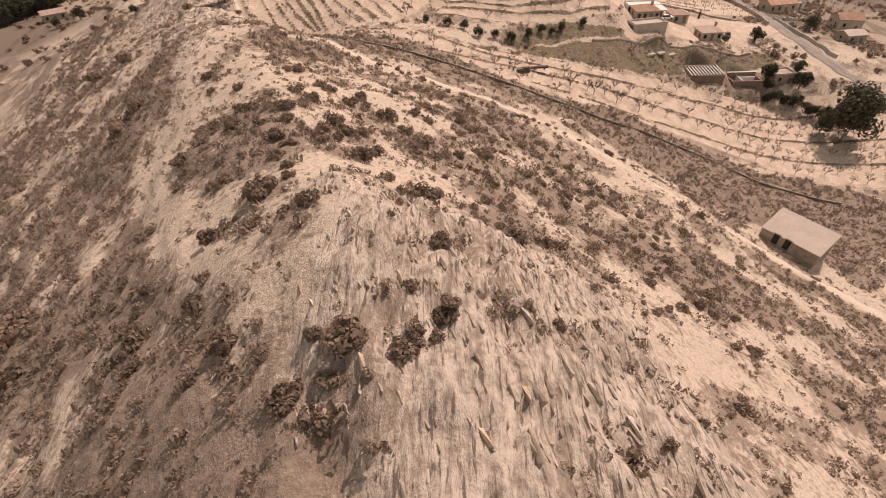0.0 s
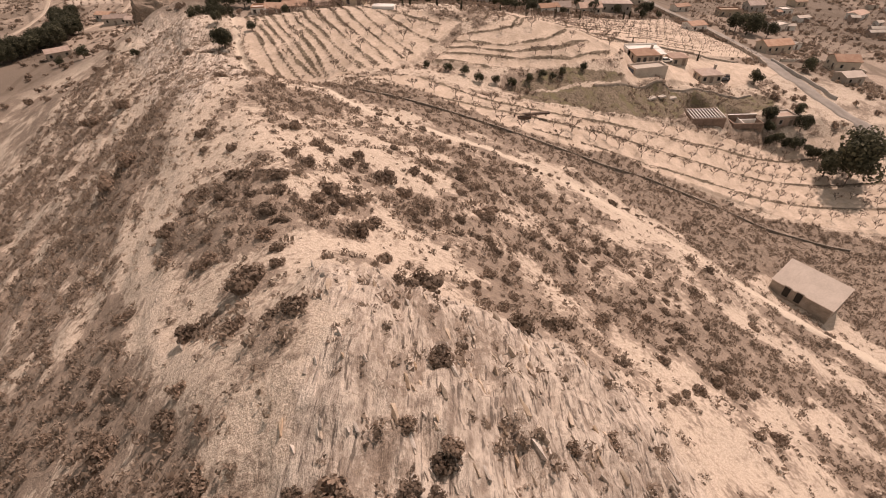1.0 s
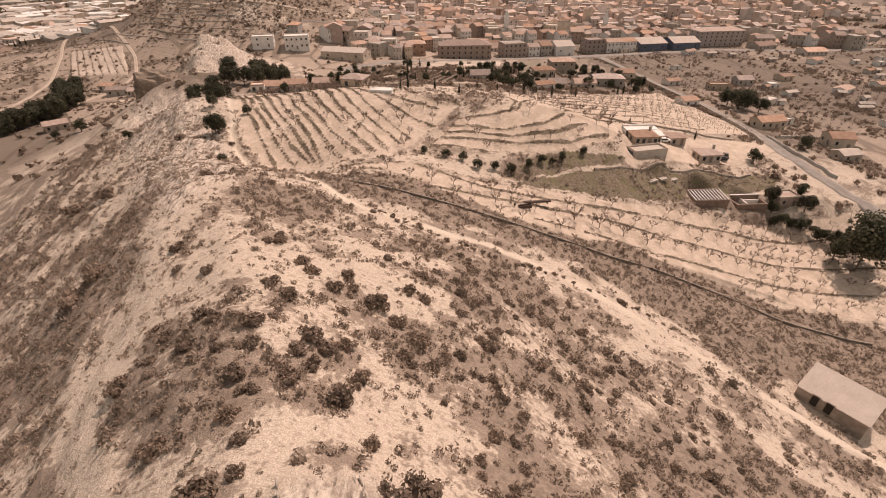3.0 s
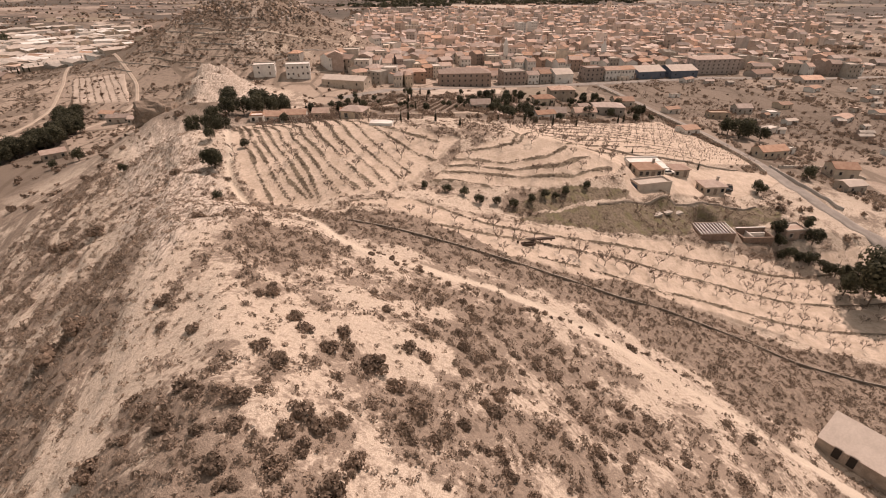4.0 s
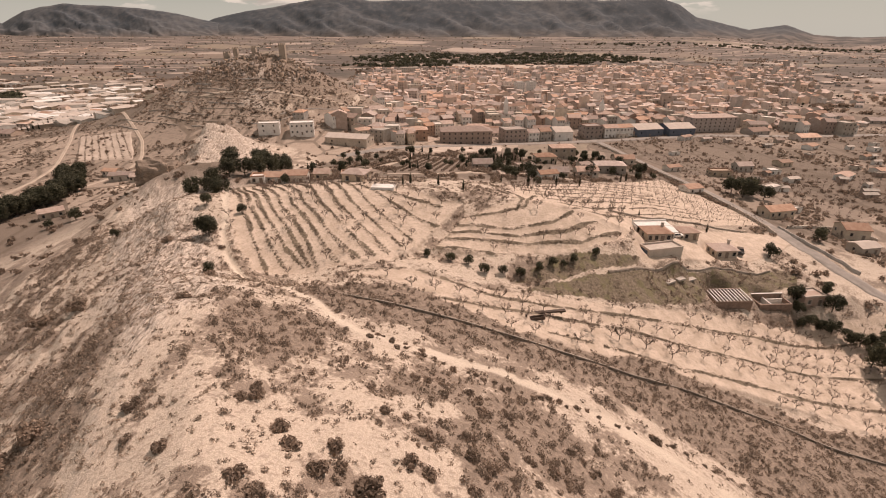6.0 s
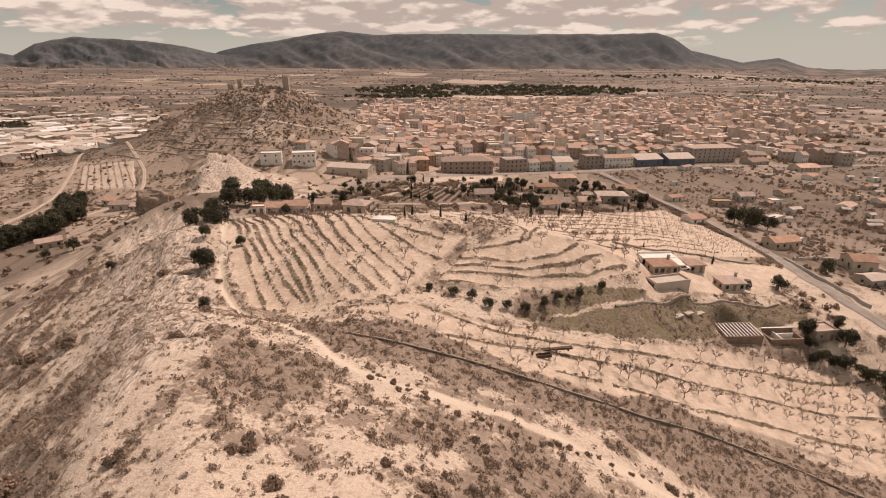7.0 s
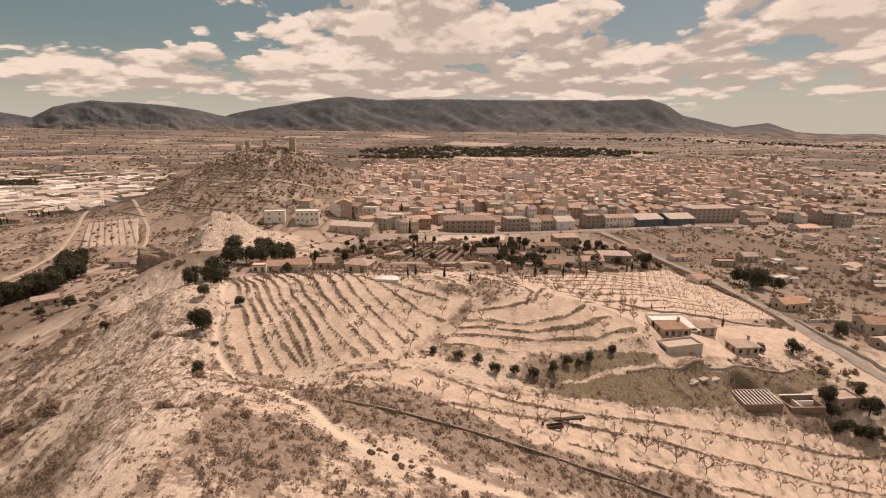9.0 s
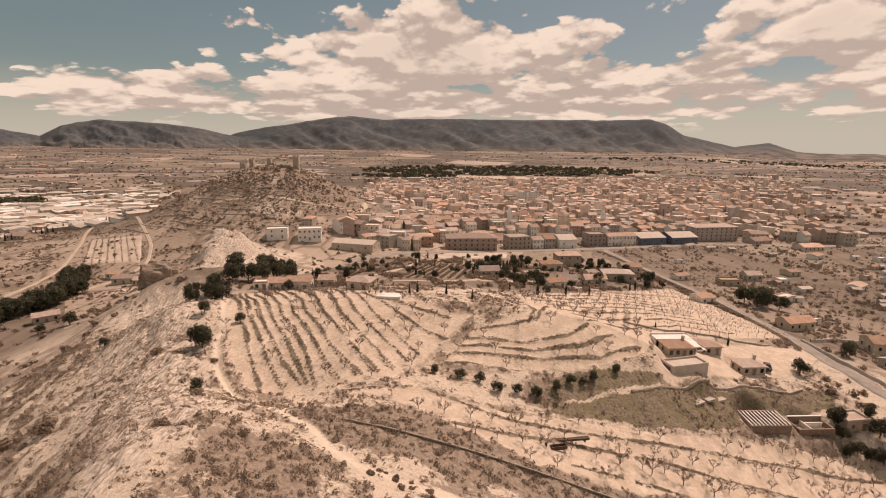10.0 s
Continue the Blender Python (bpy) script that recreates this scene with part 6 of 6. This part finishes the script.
PLOUGHED = rough_paint("ploughed_soil", (0.16, 0.122, 0.095), (0.26, 0.20, 0.16), 0.2, 0.05)
FALLOW = rough_paint("fallow_grass", (0.19, 0.153, 0.115), (0.29, 0.232, 0.178), 0.15, 0.05)
PALE = rough_paint("pale_trodden_soil", (0.37, 0.295, 0.24), (0.56, 0.46, 0.385), 0.12, 0.02)
ESTATE = rough_paint("estate_concrete", (0.36, 0.30, 0.26), (0.58, 0.51, 0.45), 0.05, 0.01)
patch("vineyard_plot", "brown ploughed plot under the vines", "plot", [(-21, 226), (4, 222), (17, 305), (-15, 311)], PLOUGHED)
patch("fallow_plot", "brown fallow field beside the town road", "plot", [(50, 330), (97, 362), (115, 404), (58, 390)], FALLOW)
patch("lorry_park", "pale bare ground beside the town road", "yard", [(-14, 334), (40, 352), (44, 382), (-4, 364)], PALE)
patch("stubble_plot", "pale terraced plot below the castle hill", "plot", [(-233, 330), (-193, 327), (-221, 378), (-266, 384)], PALE)
patch("estate_ground", "pale concrete ground between industrial halls", "yard", [(-372, 425), (-340, 545), (-500, 930), (-610, 690)], ESTATE, 0.4, 40)
patch("garden_court", "pale court between country houses", "yard", [(22, 226), (38, 232), (44, 262), (24, 262)], PALE)
patch("stubble_field", "wide pale stubble field behind the town", "plot", [(-20, 1380), (640, 1330), (700, 1450), (20, 1480)], PALE, 0.6, 30)
TILLED = rough_paint("dark_tilled_soil", (0.085, 0.068, 0.057), (0.15, 0.12, 0.10), 0.05, 0.05)
STUBBLE = rough_paint("straw_stubble", (0.30, 0.235, 0.195), (0.44, 0.355, 0.30), 0.04, 0.02)
r_plot = random.Random(83)
made = 0
while made < 150:
    y = 640 * (2900 / 640) ** r_plot.random()
    x = r_plot.uniform(-1.0, 1.0) * y
    w, d, turn = r_plot.uniform(0.05, 0.16) * y, r_plot.uniform(0.045, 0.11) * y, radians(r_plot.choice((-28, -24, 12, 18)) + r_plot.uniform(-8, 8))
    town = x > -190 - 0.06 * (y - 400) and x < 360 + 0.75 * (y - 400) and y < 1330
    estate = x < -0.45 * y and x > -0.98 * y and y < 980
    if town or estate or float(bump(x, y, -160, 465, 230, 180, 2)) > 0.3:
        continue
    c, sn = math.cos(turn), math.sin(turn)
    quad = [(x + c * a * w - sn * b * d, y + sn * a * w + c * b * d) for a, b in ((-0.5, -0.5), (0.5, -0.5 + r_plot.uniform(-0.1, 0.1)), (0.5, 0.5), (-0.5 + r_plot.uniform(-0.15, 0.15), 0.5))]
    k = made % 5
    patch("far_plot", ("dark tilled field on the far plain", "brown ploughed field on the far plain", "pale stubble field on the far plain", "dull fallow field on the far plain", "dark tilled field on the far plain")[k], "field", quad, (TILLED, PLOUGHED, STUBBLE, FALLOW, TILLED)[k], 0.25 + 0.012 * made, 9)
    made += 1
for line in ([(-26, 216), (-4, 214), (10, 224), (20, 268), (30, 310)], [(-58, 206), (-40, 232), (-28, 262), (-20, 310), (-22, 350)], [(10, 224), (40, 240), (70, 246), (112, 262)]):
    ribbon("garden_lane", "pale dirt lane between gardens", "road", line, 2.6, DIRT, 0.28, 2.5)
rs2 = np.random.RandomState(23)
qx, qy = np.meshgrid(np.arange(0, 1, 0.012), np.arange(0, 1, 0.125))
qx, qy = qx.ravel(), (qy + 0.05).ravel()
ex, ey = -233 + 40 * qy - 31 * qx - 5 * qx * qy, 330 + 52 * qx + rs2.normal(0, 0.3, len(qx))
spread("stubble_rows", HEATH_KINDS, [(a, b, c + 0.2, 0.4 + 0.8 * rs2.rand(), 0.8, k, k) for k, (a, b, c) in enumerate(zip(ex, ey, on_ground(ex, ey)))], HEATH, "brown weedy terrace edges across a pale plot", "weeds")
gxs, gys = rs2.uniform(-62, 128, 9000), rs2.uniform(204, 345, 9000)
clear = (np.abs(vnoise(gxs / 13, gys / 17, 92)) < 0.24) & ~within(gxs, gys, LEFT_FIELD) & ~within(gxs, gys, RIGHT_FIELD) & ~within(gxs, gys, [(-21, 226), (4, 222), (17, 305), (-15, 311)]) & (from_line(gxs, gys, ROAD) > 4.5) & (from_line(gxs, gys, TOWN_ROAD) > 7)
gxs, gys = gxs[clear], gys[clear]
spread("garden_hedges", FAR_KINDS, [(a, b, c - 0.1, rs2.uniform(0.5, 1.7), 1.1, k, k) for k, (a, b, c) in enumerate(zip(gxs, gys, on_ground(gxs, gys)))], SHRUB, "brown hedges and bushes between gardens below the town", "hedge")
lx, ly = rs2.uniform(-390, -118, 16000), rs2.uniform(225, 470, 16000)
clear = ((np.abs(vnoise(lx / 22, ly / 26, 93)) < 0.13) | (np.abs(vnoise(lx / 60, ly / 14, 94)) < 0.12) | (rs2.rand(16000) < 0.05)) & (from_line(lx, ly, LEFT_ROAD) > 3) & (from_line(lx, ly, SIDE_ROAD) > 3) & (lx > -0.86 * ly) & ~within(lx, ly, [(-233, 330), (-193, 327), (-221, 378), (-266, 384)])
lx, ly = lx[clear], ly[clear]
spread("valley_scrub", FAR_KINDS, [(a, b, c - 0.1, rs2.uniform(0.35, 1.25), 0.9, k, k) for k, (a, b, c) in enumerate(zip(lx, ly, on_ground(lx, ly)))], BUSH, "brown scrub and terrace hedges below the castle hill", "scrub")
vx, vy = np.meshgrid(np.arange(-21, 3, 3.4), np.arange(226, 306, 1.3))
vx, vy = (vx + 0.12 * (vy - 226)).ravel(), vy.ravel()
spread("vine_rows", HEATH_KINDS, [(a, b, c + 0.2, 1.2, 1.5, k, k) for k, (a, b, c) in enumerate(zip(vx, vy, on_ground(vx, vy)))], SHRUB, "brown vine rows below the town", "vines")


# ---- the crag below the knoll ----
# limestone darkened in its base colour, as the crag's face in shade
CRAG_SHADED = rough_paint("shaded_crag", (0.15, 0.115, 0.09), (0.34, 0.265, 0.21), 0.25, 0.3)


def crag_rock():
    bm = bmesh.new()
    bmesh.ops.create_icosphere(bm, subdivisions=4, radius=1.0)
    for v in bm.verts:
        q = v.co.copy()
        n = noise.fractal(Vector((q.x * 2.6, q.y * 2.6, q.z * 0.7)), 1.0, 2.0, 5)
        v.co = Vector((math.copysign(abs(q.x) ** 0.7, q.x) * 9.5, math.copysign(abs(q.y) ** 0.7, q.y) * 6, max(q.z, -0.6) * 7.0)) * (1 + 0.3 * n)
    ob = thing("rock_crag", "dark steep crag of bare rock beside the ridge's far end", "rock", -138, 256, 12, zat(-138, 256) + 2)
    part("rock_face", bm, CRAG_SHADED, ob)


crag_rock()


# ---- small orchards and sheds on the plots right of the road ----
light = leaves(lobes(7, 0.9, 1.0, 2.3, 0.5, 160), 80, 0.17, 160, 0.9)
px, py = np.meshgrid(np.arange(0, 75) * 6.2, np.arange(0, 42) * 6.4)
px, py = px.ravel() + r_gar.random(), py.ravel()
gx2, gy2 = 118 + px * 0.985 - py * 0.17 + 0.25 * py, 196 + py * 0.985 + px * 0.17
pick = (vnoise(gx2 / 45, gy2 / 35, 95) > -0.15) & (gx2 > 137) & (gx2 < gy2 * 1.1 + 20) & (from_line(gx2, gy2, TOWN_ROAD) > 8)
gx2, gy2 = gx2[pick], gy2[pick]
spread("plot_fruit_trees", [light], [(a, b, c, 0.55 + 0.4 * r_gar.random(), 1.0, r_gar.random() * 6, 0) for a, b, c in zip(gx2, gy2, on_ground(gx2, gy2))], TWIG, "rows of small bare fruit trees on the farm plots", "tree")
for n in range(46):
    y = r_gar.uniform(205, 420)
    x = r_gar.uniform(142, 60 + y * 1.0)
    house("plot_shed", "small pale tool shed among farm plots", x, y, r_gar.uniform(3, 8), r_gar.uniform(2.5, 4.5), 2.3, r_gar.uniform(-12, 25), "flat" if n % 2 else "gable", 0.7, (WHITE, PLASTER, BRICK)[n % 3], (SHEET, TILE, CONCRETE)[n % 3], (1, 1), 1, group="sheds on the farm plots", sides=False, plain=True, category="shed")


# ---- terrace walls on the castle hill ----
terraces = thing("hill_terraces", "dry stone terrace walls round the castle hill", "terrace", 0, 0, 0, 0)
terraces.matrix_basis = pose(0, 0, 0)
r_ter = random.Random(5)
for level in np.arange(-13, 24, 3.0):
    pts = []
    for x in np.arange(-250, -60, 2.5):
        ys = np.arange(372, 468, 1.0)
        zs = on_ground(np.full(len(ys), x), ys)
        lev = level + 1.6 * float(vnoise(np.array(x / 26), np.array(level / 5), 61))
        up = np.nonzero((zs[:-1] < lev) & (zs[1:] >= lev))[0]
        if len(up) and vnoise(np.array(x / 14), np.array(level * 1.7), 62) > -0.25:
            pts.append((x, ys[up[0]] + 0.5, lev))
        else:
            if len(pts) > 4:
                p = np.array(pts)
                P = np.stack([np.column_stack([p[:, 0], p[:, 1] + o, p[:, 2] + h]) for o, h in ((-0.4, -2.5), (-0.35, 0.45), (0.4, 0.45), (0.4, -1.5))], 1)
                part("terrace_wall", sheet("terrace_wall", P[:, :, 0], P[:, :, 1], P[:, :, 2], STONE), STONE, terraces)
            pts = []


# ---- walls, slabs and cars about the farm ----
def low_wall(label, line, high, m):
    ob = thing("field_wall", label, "wall", 0, 0, 0, 0)
    ob.matrix_basis = pose(0, 0, 0)
    q = bent(line, 1.5)
    d = np.gradient(q, axis=0)
    d /= np.hypot(d[:, 0], d[:, 1])[:, None]
    side = np.stack([-d[:, 1], d[:, 0]], 1)
    z = on_ground(q[:, 0], q[:, 1])
    top = z + high + 0.08 * np.sin(np.arange(len(q)) * 1.7)
    P = np.stack([np.column_stack([q + side * o, h]) for o, h in ((-0.22, z - 0.8), (-0.2, top), (0.2, top), (0.22, z - 0.8))], 1)
    part("wall_body", sheet("wall_body", P[:, :, 0], P[:, :, 1], P[:, :, 2], m), m, ob)


low_wall("low dry stone wall above the brown plot", [(38, 131.6), (59.8, 144.3), (80.2, 153.9), (104, 163.4)], 0.5, STONE)
low_wall("pale garden wall along the country road", [(131, 206), (129.5, 190), (131, 176), (134, 164)], 1.1, CONCRETE)
low_wall("pale garden wall round a roadside plot", [(134, 205), (150, 212), (166, 214), (170, 200)], 1.2, PLASTER)
low_wall("rough stone wall along the country road", [(119, 400), (121.5, 367), (124.5, 313), (128, 257), (125.5, 215), (121.5, 190)], 1.3, STONE)
low_wall("low terrace wall behind the white villa", [(50, 172), (62, 175), (74, 181), (92, 187), (112, 191)], 0.6, STONE)
for x, y, w, d, turn in [(58.5, 139.5, 3.2, 1.6, 30), (62.5, 142.2, 2.6, 1.8, 26), (66.8, 144.6, 3.0, 1.4, 24)]:
    ob = thing("concrete_slab", "broken pale concrete slab lying on the brown plot", "slab", x, y, turn)
    part("slab_body", boxes((0, 0, 0.1, w, d, 0.5)), CONCRETE, ob)


def car(x, y, turn, m, label):
    ob = thing("parked_car", label, "car", x, y, turn)
    lower = solid([[(-2.05, -0.8, 0.35), (2.05, -0.8, 0.35), (2.05, 0.8, 0.35), (-2.05, 0.8, 0.35)], [(-2.1, -0.85, 0.6), (2.1, -0.85, 0.6), (2.1, 0.85, 0.6), (-2.1, 0.85, 0.6)], [(-2.0, -0.8, 0.95), (1.95, -0.8, 0.85), (1.95, 0.8, 0.85), (-2.0, 0.8, 0.95)]])
    part("body", lower, m, ob)
    cabin = part("cabin", solid([[(-1.7, -0.76, 0.93), (1.0, -0.76, 0.93), (1.0, 0.76, 0.93), (-1.7, 0.76, 0.93)], [(-1.3, -0.62, 1.42), (0.35, -0.62, 1.42), (0.35, 0.62, 1.42), (-1.3, 0.62, 1.42)]]), GLASS, ob, "dark glazed cabin")
    part("car_roof", boxes((-0.48, 0, 1.44, 1.6, 1.2, 0.05)), m, cabin)
    for wx in (-1.3, 1.3):
        for wy in (-0.78, 0.78):
            bm = bmesh.new()
            bmesh.ops.create_cone(bm, cap_ends=True, segments=14, radius1=0.32, radius2=0.32, depth=0.2)
            wheel = part("wheel", bm, DARK, ob, "black tyre")
            wheel.matrix_basis = pose(wx, wy, 0.32, 90, 0, 0)


car(94.5, 169.5, 20, DARK, "dark car parked in the farmyard")
car(97.2, 172.5, 65, RUST, "dark reddish car parked in the farmyard")
car(72, 166.5, 10, WHITE, "white car parked beside the villa")
